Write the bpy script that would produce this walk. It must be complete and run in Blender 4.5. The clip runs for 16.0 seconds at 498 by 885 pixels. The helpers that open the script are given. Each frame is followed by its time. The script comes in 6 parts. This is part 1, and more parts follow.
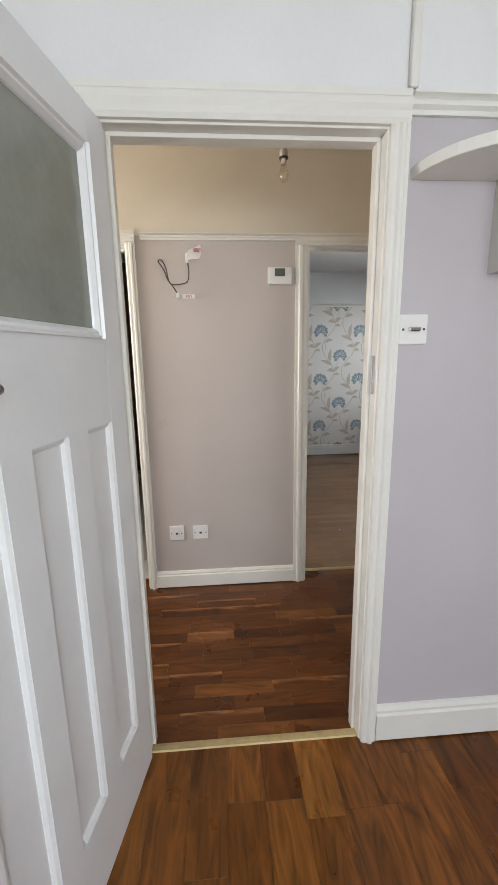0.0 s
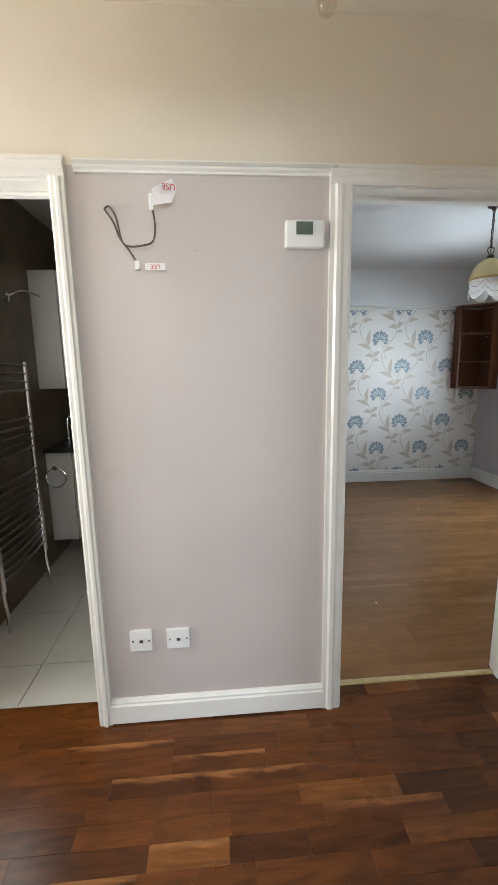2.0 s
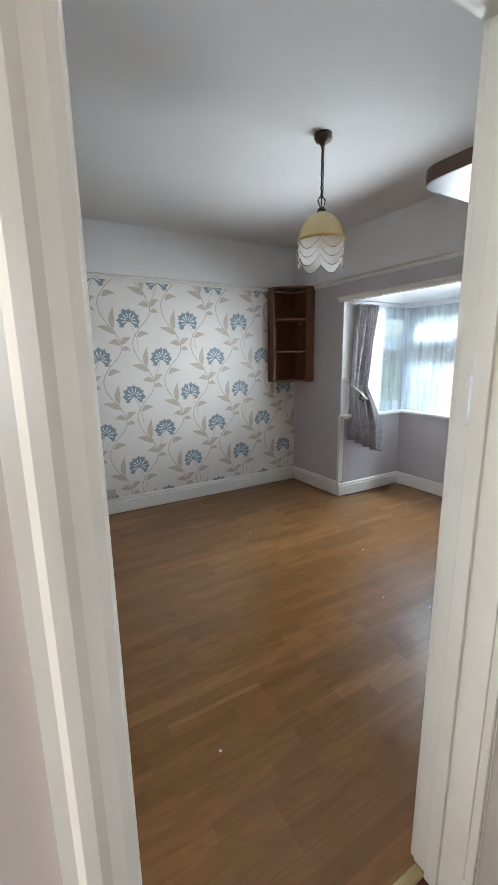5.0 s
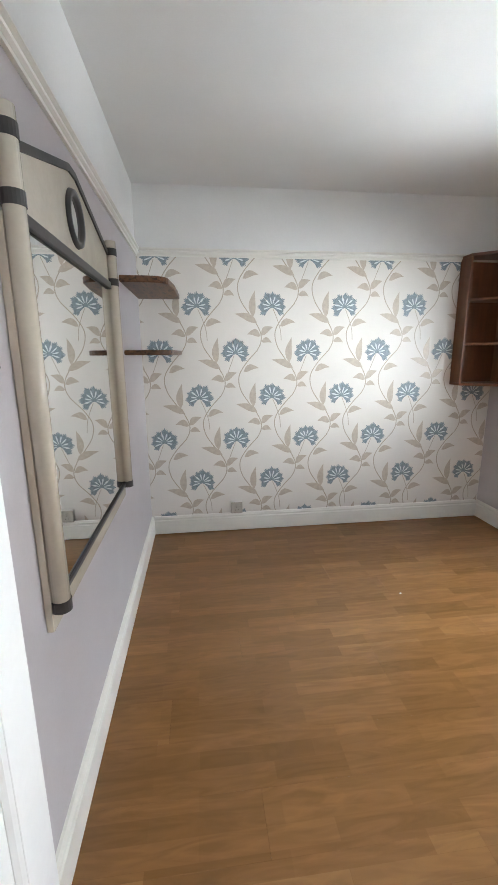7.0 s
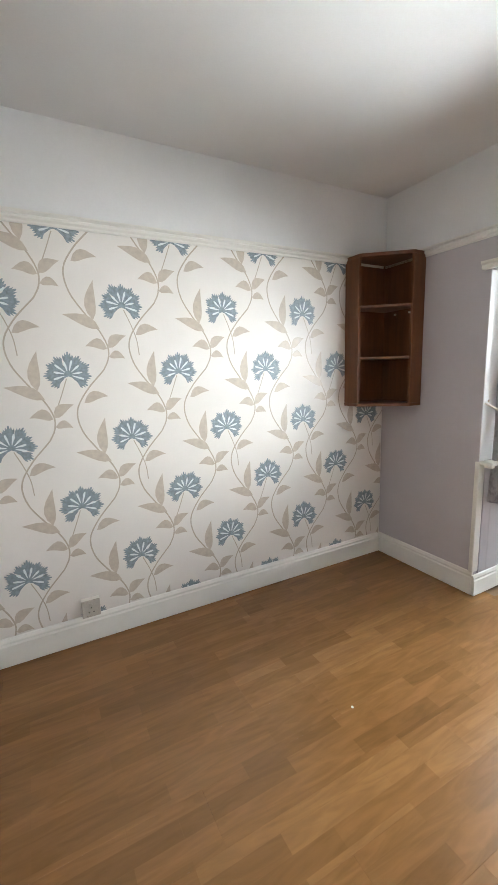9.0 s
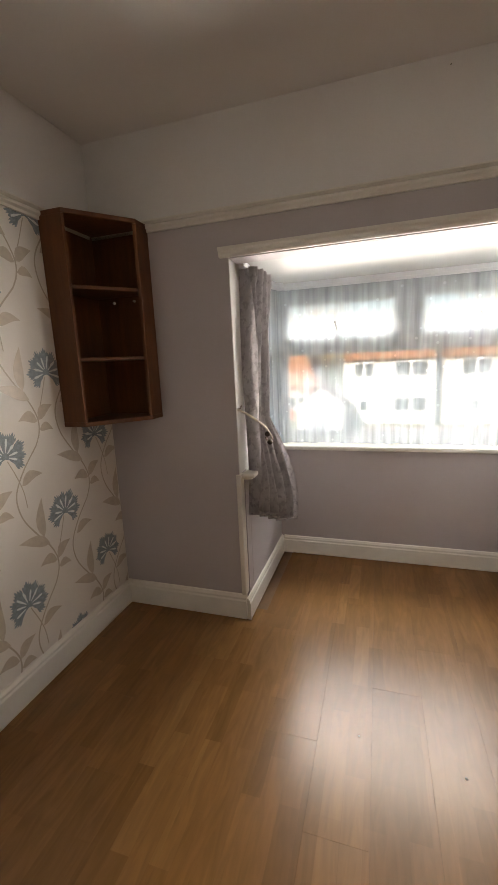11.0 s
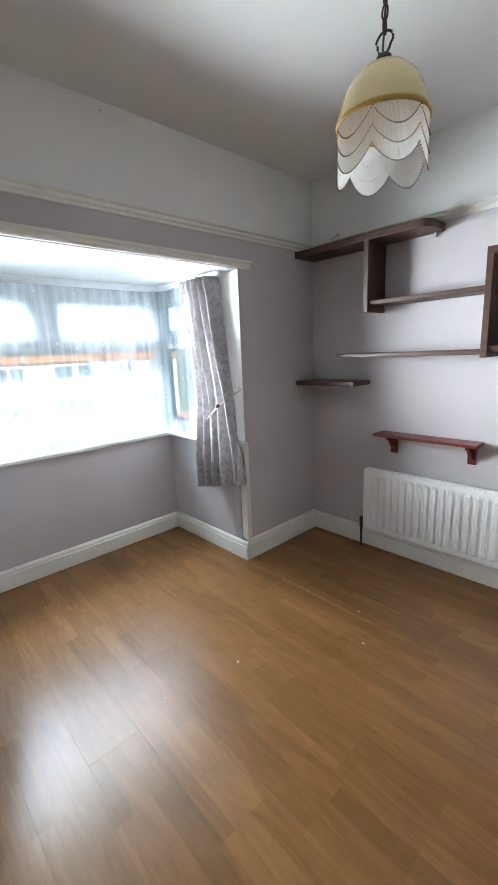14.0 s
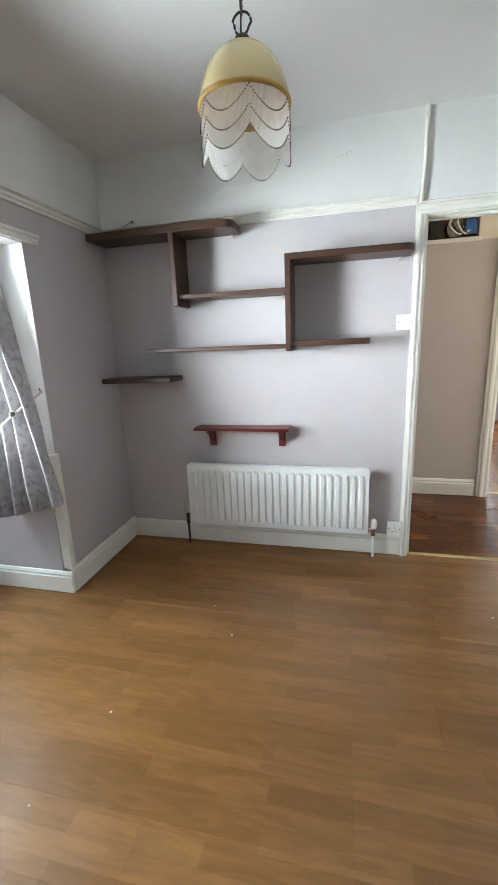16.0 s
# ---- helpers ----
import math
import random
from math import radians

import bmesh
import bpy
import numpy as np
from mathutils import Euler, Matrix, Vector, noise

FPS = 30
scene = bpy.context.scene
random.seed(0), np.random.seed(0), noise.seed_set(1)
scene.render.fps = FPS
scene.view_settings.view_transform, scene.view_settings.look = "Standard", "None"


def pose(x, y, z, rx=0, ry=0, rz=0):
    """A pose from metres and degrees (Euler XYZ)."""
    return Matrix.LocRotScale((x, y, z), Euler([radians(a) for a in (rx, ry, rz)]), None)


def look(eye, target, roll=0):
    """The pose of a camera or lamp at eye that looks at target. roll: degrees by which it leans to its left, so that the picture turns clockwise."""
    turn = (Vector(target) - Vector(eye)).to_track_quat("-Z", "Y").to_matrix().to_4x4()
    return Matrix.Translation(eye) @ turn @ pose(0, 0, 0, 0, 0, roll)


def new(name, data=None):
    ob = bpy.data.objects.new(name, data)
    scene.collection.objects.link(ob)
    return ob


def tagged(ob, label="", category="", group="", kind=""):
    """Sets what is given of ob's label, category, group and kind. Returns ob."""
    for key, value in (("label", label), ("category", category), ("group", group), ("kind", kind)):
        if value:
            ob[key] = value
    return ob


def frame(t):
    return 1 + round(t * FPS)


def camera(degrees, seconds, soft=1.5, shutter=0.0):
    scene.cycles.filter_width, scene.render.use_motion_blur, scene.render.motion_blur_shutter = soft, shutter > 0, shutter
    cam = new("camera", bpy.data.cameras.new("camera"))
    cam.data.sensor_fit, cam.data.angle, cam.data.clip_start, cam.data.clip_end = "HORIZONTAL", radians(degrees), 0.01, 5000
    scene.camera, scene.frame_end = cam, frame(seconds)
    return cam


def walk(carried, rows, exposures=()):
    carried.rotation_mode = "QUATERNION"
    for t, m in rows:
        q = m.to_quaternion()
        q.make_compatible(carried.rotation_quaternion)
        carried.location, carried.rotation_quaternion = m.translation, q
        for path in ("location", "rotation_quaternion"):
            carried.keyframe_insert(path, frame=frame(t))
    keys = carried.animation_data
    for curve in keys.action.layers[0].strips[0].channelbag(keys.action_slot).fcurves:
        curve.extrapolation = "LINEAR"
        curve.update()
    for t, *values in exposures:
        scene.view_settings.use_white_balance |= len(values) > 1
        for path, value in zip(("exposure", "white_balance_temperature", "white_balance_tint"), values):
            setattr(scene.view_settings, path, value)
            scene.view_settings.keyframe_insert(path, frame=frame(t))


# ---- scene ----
cam = camera(63.2, 16.0)
PATH = [
    (0, (-0.011, -0.009, 1.418), (0.13, 1.942, 1.001), -0.9),
    (0.5, (0.031, 0.25, 1.434), (0.067, 2.212, 1.05), -0.8),
    (1, (0.052, 0.489, 1.426), (0.0, 2.455, 1.063), -0.7),
    (1.5, (0.03, 0.675, 1.421), (0.003, 2.644, 1.07), -0.8),
    (2, (0.034, 0.879, 1.4), (0.181, 2.842, 1.046), -1.0),
    (2.5, (0.045, 1.055, 1.404), (0.535, 2.949, 0.987), -0.5),
    (3, (0.094, 1.2, 1.407), (0.959, 2.952, 0.981), 0.1),
    (3.2, (0.113, 1.261, 1.405), (1.116, 2.943, 0.996), -0.0),
    (5.3, (0.519, 2.054, 1.4), (1.5, 3.747, 0.984), -1.2),
    (5.5, (0.569, 2.116, 1.397), (1.443, 3.869, 0.993), -1.0),
    (6, (0.648, 2.23, 1.4), (1.257, 4.09, 0.986), -1.3),
    (6.5, (0.792, 2.417, 1.391), (1.185, 4.333, 0.975), -0.6),
    (7, (0.865, 2.579, 1.388), (1.098, 4.519, 0.961), -0.5),
    (7.5, (0.873, 2.784, 1.377), (1.106, 4.726, 0.956), -1.3),
    (8, (0.88, 3.017, 1.397), (1.253, 4.945, 1.018), -1.8),
    (8.2, (0.905, 3.09, 1.397), (1.348, 5.005, 1.027), -1.6),
    (10.3, (1.071, 4.045, 1.346), (2.724, 5.108, 0.973), -3.0),
    (10.5, (1.16, 4.065, 1.367), (2.863, 5.039, 0.982), -2.9),
    (11, (1.288, 4.203, 1.394), (3.157, 4.806, 1.013), -2.6),
    (11.5, (1.379, 4.315, 1.416), (3.335, 4.431, 1.017), -2.4),
    (12, (1.473, 4.472, 1.441), (3.384, 4.055, 1.025), -2.7),
    (12.5, (1.467, 4.558, 1.419), (3.279, 3.814, 1.013), -1.3),
    (13, (1.362, 4.693, 1.4), (3.072, 3.749, 0.974), -1.7),
    (13.5, (1.293, 4.795, 1.405), (2.905, 3.696, 0.964), -1.7),
    (14, (1.298, 4.921, 1.397), (2.734, 3.599, 0.963), -2.6),
    (14.5, (1.326, 5.024, 1.383), (2.541, 3.497, 0.944), -2.4),
    (15, (1.404, 5.011, 1.39), (2.405, 3.341, 0.935), -2.5),
    (15.5, (1.548, 5.009, 1.377), (2.31, 3.218, 0.918), -3.0),
    (16, (1.683, 5.012, 1.375), (2.142, 3.125, 0.897), -2.3),
]
EXPOSURE = [
    (0.0, 2.8, 6350, 10), (1.0, 3.05, 6350, 10), (2.0, 3.2, 5950, 7), (3.0, 3.45, 5700, 4), (5.5, 3.15, 6300, 10), (6.5, 3.75, 6400, 10), (8.2, 3.95, 6600, 10),
    (10.5, 3.35, 6900, 11), (11.2, 2.5, 9300, 22), (11.6, 2.1, 9900, 23), (12.0, 1.92, 9700, 24), (12.6, 2.3, 9600, 23), (13.3, 3.05, 6900, 10), (14.0, 3.38, 6300, 8), (16.0, 3.55, 6300, 5),
]
walk(cam, [(t, look(eye, target, roll)) for t, eye, target, roll in PATH], EXPOSURE)


# ---- world and sun ----
world = bpy.data.worlds.new("sky")
scene.world = world
world.use_nodes = True
sky = world.node_tree.nodes.new("ShaderNodeTexSky")
sky.sky_type, sky.sun_disc = "NISHITA", False
sky.sun_elevation, sky.sun_rotation = radians(34), radians(-66)
sky.air_density, sky.dust_density = 1.0, 2.0
background = world.node_tree.nodes["Background"]
background.inputs["Strength"].default_value = 0.08
world.node_tree.links.new(sky.outputs["Color"], background.inputs["Color"])

sun = new("sun", bpy.data.lights.new("sun", "SUN"))
sun.data.energy, sun.data.angle, sun.data.color = 3.4, radians(0.5), (1.0, 0.99, 0.97)
sun.matrix_world = look((-20, 8, 14), (0, 0, 0))


def window_light(name, eye, target, wide, high, watts, colour, spread=180):
    """An area lamp that stands in for daylight through a window's opening."""
    ob = new(name, bpy.data.lights.new(name, "AREA"))
    ob.data.shape, ob.data.size, ob.data.size_y = "RECTANGLE", wide, high
    ob.data.energy, ob.data.color, ob.data.spread = watts, colour, radians(spread)
    ob.matrix_world = look(eye, target)
    return ob


window_light("kitchen_daylight", (0.4, -2.2, 1.58), (0.4, 0, 1.58), 2.0, 1.1, 10.0, (0.92, 0.97, 1.0))
DAY = (0.88, 0.95, 1.0)
# Tilted lamps added in the bay to boost its daylight on floor and ceiling.
for z, fall, rise, low, high in ((0.98, 19, 42, 0.20, 0.38), (1.33, 29, 33, 0.24, 0.40), (1.68, 43, 20, 0.26, 0.08)):
    window_light("bay_daylight_down", (3.97, 4.04, z), (2.97, 4.04, z - math.tan(radians(fall))), 1.50, 0.33, low, DAY, 58)
    window_light("bay_daylight_up", (3.97, 4.04, z), (2.97, 4.04, z + math.tan(radians(rise))), 1.50, 0.33, high, DAY, 50)
# Side lamps added in the bay to brighten the south and north walls.
for name, y, turn, wide, watts, spread in (("bay_daylight_south", 3.72, 213, 0.72, 3.2, 66), ("bay_daylight_north", 4.40, 147, 0.62, 0.80, 54), ("bay_daylight_north", 3.64, 130, 0.50, 0.20, 54)):
    window_light(name, (3.86, y, 1.36), (3.86 + math.cos(radians(turn)), y + math.sin(radians(turn)), 1.36), wide, 0.95, watts, DAY, spread)
# Extra lamp outside the glass, added to whiten the net from behind.
window_light("bay_net_fill", (4.62, 4.04, 2.10), (3.92, 4.04, 1.30), 1.8, 0.6, 5.5, (0.76, 0.90, 1.0), 76)
window_light("hall_daylight", (-2.04, 1.84, 1.62), (0, 1.84, 1.62), 0.6, 1.0, 4.2, (1.0, 0.95, 0.88))
window_light("bathroom_daylight", (-1.245, 2.79, 1.48), (0, 2.9, 1.48), 0.34, 0.5, 1.0, (1.0, 0.95, 0.85))


# ---- materials ----
def link(tree, a, b):
    tree.links.new(a, b)


def mat(name, base, rough=0.5, spread=0.06, scale=6.0, grain=90.0, bump=0.05, metal=0.0, stretch=(1, 1, 1), coat=0.0,
        per_object=0.0, stain=None, stain_at=0.62, local=False, spec=0.5):
    """A surface with broad and fine variation, fine relief and a little wear."""
    m = bpy.data.materials.new(name)
    m.use_nodes = True
    t = m.node_tree
    n = t.nodes
    b = n["Principled BSDF"]
    b.inputs["Metallic"].default_value = metal
    b.inputs["Coat Weight"].default_value = coat
    b.inputs["Specular IOR Level"].default_value = spec
    if local:
        where = n.new("ShaderNodeTexCoord").outputs["Object"]
    else:
        where = n.new("ShaderNodeNewGeometry").outputs["Position"]
    mp = n.new("ShaderNodeMapping")
    mp.inputs["Scale"].default_value = stretch
    link(t, where, mp.inputs["Vector"])
    big = n.new("ShaderNodeTexNoise")
    big.inputs["Scale"].default_value, big.inputs["Detail"].default_value = scale, 4
    fine = n.new("ShaderNodeTexNoise")
    fine.inputs["Scale"].default_value, fine.inputs["Detail"].default_value = grain, 3
    link(t, mp.outputs[0], big.inputs["Vector"])
    link(t, mp.outputs[0], fine.inputs["Vector"])
    mixed = n.new("ShaderNodeMath")
    mixed.operation = "MULTIPLY_ADD"
    mixed.inputs[1].default_value = 0.4
    link(t, fine.outputs["Fac"], mixed.inputs[0])
    link(t, big.outputs["Fac"], mixed.inputs[2])
    ramp = n.new("ShaderNodeMapRange")
    ramp.inputs["From Min"].default_value, ramp.inputs["From Max"].default_value = 0.45, 0.95
    ramp.inputs["To Min"].default_value, ramp.inputs["To Max"].default_value = 1 - spread, 1 + spread
    link(t, mixed.outputs[0], ramp.inputs["Value"])
    fac = ramp.outputs[0]
    if per_object:
        info = n.new("ShaderNodeObjectInfo")
        vary = n.new("ShaderNodeMapRange")
        vary.inputs["To Min"].default_value, vary.inputs["To Max"].default_value = 1 - per_object, 1 + per_object
        link(t, info.outputs["Random"], vary.inputs["Value"])
        mul = n.new("ShaderNodeMath")
        mul.operation = "MULTIPLY"
        link(t, fac, mul.inputs[0])
        link(t, vary.outputs[0], mul.inputs[1])
        fac = mul.outputs[0]
    tint = n.new("ShaderNodeVectorMath")
    tint.operation = "SCALE"
    tint.inputs[0].default_value = base
    link(t, fac, tint.inputs["Scale"])
    colour = tint.outputs[0]
    if stain:
        spots = n.new("ShaderNodeTexNoise")
        spots.inputs["Scale"].default_value, spots.inputs["Detail"].default_value = scale * 2.3, 6
        link(t, mp.outputs[0], spots.inputs["Vector"])
        edge = n.new("ShaderNodeMapRange")
        edge.inputs["From Min"].default_value, edge.inputs["From Max"].default_value = stain_at, stain_at + 0.08
        link(t, spots.outputs["Fac"], edge.inputs["Value"])
        mix = n.new("ShaderNodeMix")
        mix.data_type = "RGBA"
        link(t, edge.outputs[0], mix.inputs["Factor"])
        link(t, colour, mix.inputs["A"])
        mix.inputs["B"].default_value = (*stain, 1)
        colour = mix.outputs["Result"]
    link(t, colour, b.inputs["Base Color"])
    gloss = n.new("ShaderNodeMapRange")
    gloss.inputs["To Min"].default_value, gloss.inputs["To Max"].default_value = max(rough - 0.012, 0.02), min(rough + 0.012, 1)
    link(t, big.outputs["Fac"], gloss.inputs["Value"])
    link(t, gloss.outputs[0], b.inputs["Roughness"])
    if bump:
        bp = n.new("ShaderNodeBump")
        bp.inputs["Strength"].default_value, bp.inputs["Distance"].default_value = bump, 0.004
        link(t, mixed.outputs[0], bp.inputs["Height"])
        link(t, bp.outputs[0], b.inputs["Normal"])
    return m


def wood_floor(name, dark, mid, light, light_at, rough, strips=0.0, length=0.4, along=0, bump=0.03, coat=0.0, grainy=0.14, shine=0.5, uneven=0.012, sapwood=None):
    """Boards with grain along one axis, each board of its own tone; strips: the width of printed staves within a board."""
    m = bpy.data.materials.new(name)
    m.use_nodes = True
    t = m.node_tree
    n = t.nodes
    b = n["Principled BSDF"]
    b.inputs["Coat Weight"].default_value = coat
    b.inputs["Coat Roughness"].default_value = 0.12
    b.inputs["Specular IOR Level"].default_value = shine
    geo = n.new("ShaderNodeNewGeometry")
    info = n.new("ShaderNodeObjectInfo")
    shift = n.new("ShaderNodeVectorMath")
    shift.operation = "MULTIPLY_ADD"
    shift.inputs[1].default_value = (0, 0, 37.0)
    comb = n.new("ShaderNodeCombineXYZ")
    for k in range(3):
        link(t, info.outputs["Random"], comb.inputs[k])
    link(t, comb.outputs[0], shift.inputs[0])
    link(t, geo.outputs["Position"], shift.inputs[2])
    mp = n.new("ShaderNodeMapping")
    mp.inputs["Scale"].default_value = (1.5, 9, 1) if along == 0 else (9, 1.5, 1)
    link(t, shift.outputs[0], mp.inputs["Vector"])
    grain = n.new("ShaderNodeTexNoise")
    grain.inputs["Scale"].default_value, grain.inputs["Detail"].default_value = 2.2, 7
    grain.inputs["Distortion"].default_value = 2.2
    link(t, mp.outputs[0], grain.inputs["Vector"])
    tone = info.outputs["Random"]
    if strips:
        brick = n.new("ShaderNodeTexBrick")
        brick.offset, brick.offset_frequency = 0.37, 2
        brick.inputs["Color1"].default_value = (0, 0, 0, 1)
        brick.inputs["Color2"].default_value = (1, 1, 1, 1)
        brick.inputs["Mortar"].default_value = (0.45, 0.45, 0.45, 1)
        brick.inputs["Scale"].default_value = 1.0
        brick.inputs["Mortar Size"].default_value = 0.0006
        brick.inputs["Brick Width"].default_value, brick.inputs["Row Height"].default_value = length, strips
        link(t, geo.outputs["Position"], brick.inputs["Vector"])
        part_tone = n.new("ShaderNodeMath")
        part_tone.operation = "MULTIPLY_ADD"
        part_tone.inputs[1].default_value = 0.6
        half = n.new("ShaderNodeMath")
        half.operation = "MULTIPLY"
        half.inputs[1].default_value = 0.4
        link(t, tone, half.inputs[0])
        link(t, brick.outputs["Color"], part_tone.inputs[0])
        link(t, half.outputs[0], part_tone.inputs[2])
        tone = part_tone.outputs[0]
    ramp = n.new("ShaderNodeValToRGB")
    e = ramp.color_ramp.elements
    e[0].position, e[0].color = 0.0, (*dark, 1)
    e[1].position, e[1].color = 1.0, (*light, 1)
    a = e.new(light_at * 0.55)
    a.color = (*mid, 1)
    c = e.new(light_at)
    c.color = tuple(1.12 * v for v in mid) + (1,)
    link(t, tone, ramp.inputs["Fac"])
    shade = n.new("ShaderNodeMapRange")
    shade.inputs["From Min"].default_value, shade.inputs["From Max"].default_value = 0.3, 0.7
    shade.inputs["To Min"].default_value, shade.inputs["To Max"].default_value = 1 - grainy, 1 + 0.8 * grainy
    link(t, grain.outputs["Fac"], shade.inputs["Value"])
    tint = n.new("ShaderNodeVectorMath")
    tint.operation = "SCALE"
    colour = ramp.outputs["Color"]
    if sapwood:
        # a pale streak along one edge of some staves
        place = n.new("ShaderNodeSeparateXYZ")
        link(t, n.new("ShaderNodeTexCoord").outputs["Object"], place.inputs[0])
        wander = n.new("ShaderNodeMath")
        wander.operation = "MULTIPLY_ADD"
        wander.inputs[1].default_value = 0.05
        link(t, grain.outputs["Fac"], wander.inputs[0])
        link(t, place.outputs["Y"], wander.inputs[2])
        streak = n.new("ShaderNodeMapRange")
        streak.inputs["From Min"].default_value, streak.inputs["From Max"].default_value = 0.036, 0.050
        link(t, wander.outputs[0], streak.inputs["Value"])
        some = n.new("ShaderNodeMath")
        some.operation = "FRACT"
        many = n.new("ShaderNodeMath")
        many.operation = "MULTIPLY"
        many.inputs[1].default_value = 17.0
        link(t, info.outputs["Random"], many.inputs[0])
        link(t, many.outputs[0], some.inputs[0])
        pick = n.new("ShaderNodeMath")
        pick.operation = "GREATER_THAN"
        pick.inputs[1].default_value = 0.88
        link(t, some.outputs[0], pick.inputs[0])
        both = n.new("ShaderNodeMath")
        both.operation = "MULTIPLY"
        link(t, streak.outputs[0], both.inputs[0])
        link(t, pick.outputs[0], both.inputs[1])
        pale = n.new("ShaderNodeMix")
        pale.data_type = "RGBA"
        pale.inputs["B"].default_value = (*sapwood, 1)
        link(t, both.outputs[0], pale.inputs["Factor"])
        link(t, colour, pale.inputs["A"])
        colour = pale.outputs["Result"]
    link(t, colour, tint.inputs[0])
    link(t, shade.outputs[0], tint.inputs["Scale"])
    link(t, tint.outputs[0], b.inputs["Base Color"])
    smear = n.new("ShaderNodeTexNoise")
    smear.inputs["Scale"].default_value, smear.inputs["Detail"].default_value = 3.0, 5
    link(t, geo.outputs["Position"], smear.inputs["Vector"])
    gl = n.new("ShaderNodeMapRange")
    gl.inputs["From Min"].default_value, gl.inputs["From Max"].default_value = 0.3, 0.7
    gl.inputs["To Min"].default_value, gl.inputs["To Max"].default_value = rough - uneven, rough + uneven
    link(t, smear.outputs["Fac"], gl.inputs["Value"])
    link(t, gl.outputs[0], b.inputs["Roughness"])
    bp = n.new("ShaderNodeBump")
    bp.inputs["Strength"].default_value, bp.inputs["Distance"].default_value = bump, 0.002
    link(t, grain.outputs["Fac"], bp.inputs["Height"])
    link(t, bp.outputs[0], b.inputs["Normal"])
    return m


def clear(name, colour, rough, share, lacy=0.0):
    """Thin see-through cloth or glass: part passes straight on, the rest scatters or shines."""
    m = bpy.data.materials.new(name)
    m.use_nodes = True
    t = m.node_tree
    n = t.nodes
    n.remove(n["Principled BSDF"])
    out = n["Material Output"]
    a = n.new("ShaderNodeBsdfTransparent")
    mix = n.new("ShaderNodeMixShader")
    mix.inputs[0].default_value = share
    link(t, a.outputs[0], mix.inputs[1])
    if lacy:
        d = n.new("ShaderNodeBsdfDiffuse")
        d.inputs["Color"].default_value = (*colour, 1)
        tr = n.new("ShaderNodeBsdfTranslucent")
        tr.inputs["Color"].default_value = (*colour, 1)
        both = n.new("ShaderNodeMixShader")
        both.inputs[0].default_value = 0.85
        link(t, d.outputs[0], both.inputs[1])
        link(t, tr.outputs[0], both.inputs[2])
        link(t, both.outputs[0], mix.inputs[2])
        geo = n.new("ShaderNodeNewGeometry")
        mp = n.new("ShaderNodeMapping")
        mp.inputs["Scale"].default_value = (14, 14, 0.8)
        link(t, geo.outputs["Position"], mp.inputs["Vector"])
        folds = n.new("ShaderNodeTexNoise")
        folds.inputs["Scale"].default_value, folds.inputs["Detail"].default_value = 1.6, 3
        link(t, mp.outputs[0], folds.inputs["Vector"])
        dots = n.new("ShaderNodeTexVoronoi")
        dots.inputs["Scale"].default_value = 16
        link(t, geo.outputs["Position"], dots.inputs["Vector"])
        dot = n.new("ShaderNodeMapRange")
        dot.inputs["From Min"].default_value, dot.inputs["From Max"].default_value = 0.16, 0.12
        dot.inputs["To Min"].default_value, dot.inputs["To Max"].default_value = 0.0, 0.14
        link(t, dots.outputs["Distance"], dot.inputs["Value"])
        fold = n.new("ShaderNodeMapRange")
        fold.inputs["From Min"].default_value, fold.inputs["From Max"].default_value = 0.35, 0.7
        fold.inputs["To Min"].default_value, fold.inputs["To Max"].default_value = share - lacy, share + lacy
        link(t, folds.outputs["Fac"], fold.inputs["Value"])
        total = n.new("ShaderNodeMath")
        link(t, dot.outputs[0], total.inputs[0])
        link(t, fold.outputs[0], total.inputs[1])
        link(t, total.outputs[0], mix.inputs[0])
    else:
        a.inputs["Color"].default_value = (*colour, 1)
        g = n.new("ShaderNodeBsdfGlossy")
        g.inputs["Roughness"].default_value = rough
        link(t, g.outputs[0], mix.inputs[2])
    link(t, mix.outputs[0], out.inputs["Surface"])
    return m


MAUVE = mat("mauve_paint", (0.50, 0.465, 0.475), 0.62, 0.05, 2.2, 160, 0.06, stain=(0.46, 0.42, 0.42), stain_at=0.7)
HALL_PAINT = mat("greige_paint", (0.50, 0.445, 0.41), 0.6, 0.05, 2.0, 160, 0.06, stain=(0.46, 0.40, 0.36), stain_at=0.69)
WHITE_WALL = mat("white_emulsion", (0.76, 0.755, 0.74), 0.7, 0.04, 2.4, 120, 0.08)
CREAM_WALL = mat("cream_emulsion", (0.71, 0.645, 0.53), 0.7, 0.05, 2.4, 120, 0.08)
CEILING = mat("ceiling_white", (0.74, 0.735, 0.72), 0.75, 0.04, 1.6, 140, 0.08)
GLOSS = mat("aged_gloss_paint", (0.77, 0.75, 0.69), 0.28, 0.03, 9, 60, 0.05, stain=(0.70, 0.66, 0.57), stain_at=0.72)
DOOR_PAINT = mat("white_door_paint", (0.80, 0.80, 0.79), 0.3, 0.03, 7, 70, 0.06)
PAPER = mat("wallpaper_ground", (0.76, 0.725, 0.675), 0.5, 0.04, 3, 220, 0.05)
LEAF = mat("wallpaper_leaf", (0.54, 0.47, 0.385), 0.3, 0.10, 40, 300, 0.04)
STEM = mat("wallpaper_stem", (0.48, 0.42, 0.34), 0.35, 0.08, 40, 300, 0.04)
PETAL = mat("wallpaper_petal", (0.235, 0.288, 0.315), 0.5, 0.30, 70, 300, 0.04)
STAMEN = mat("wallpaper_stamen", (0.70, 0.76, 0.76), 0.5, 0.05, 40, 300, 0.02)
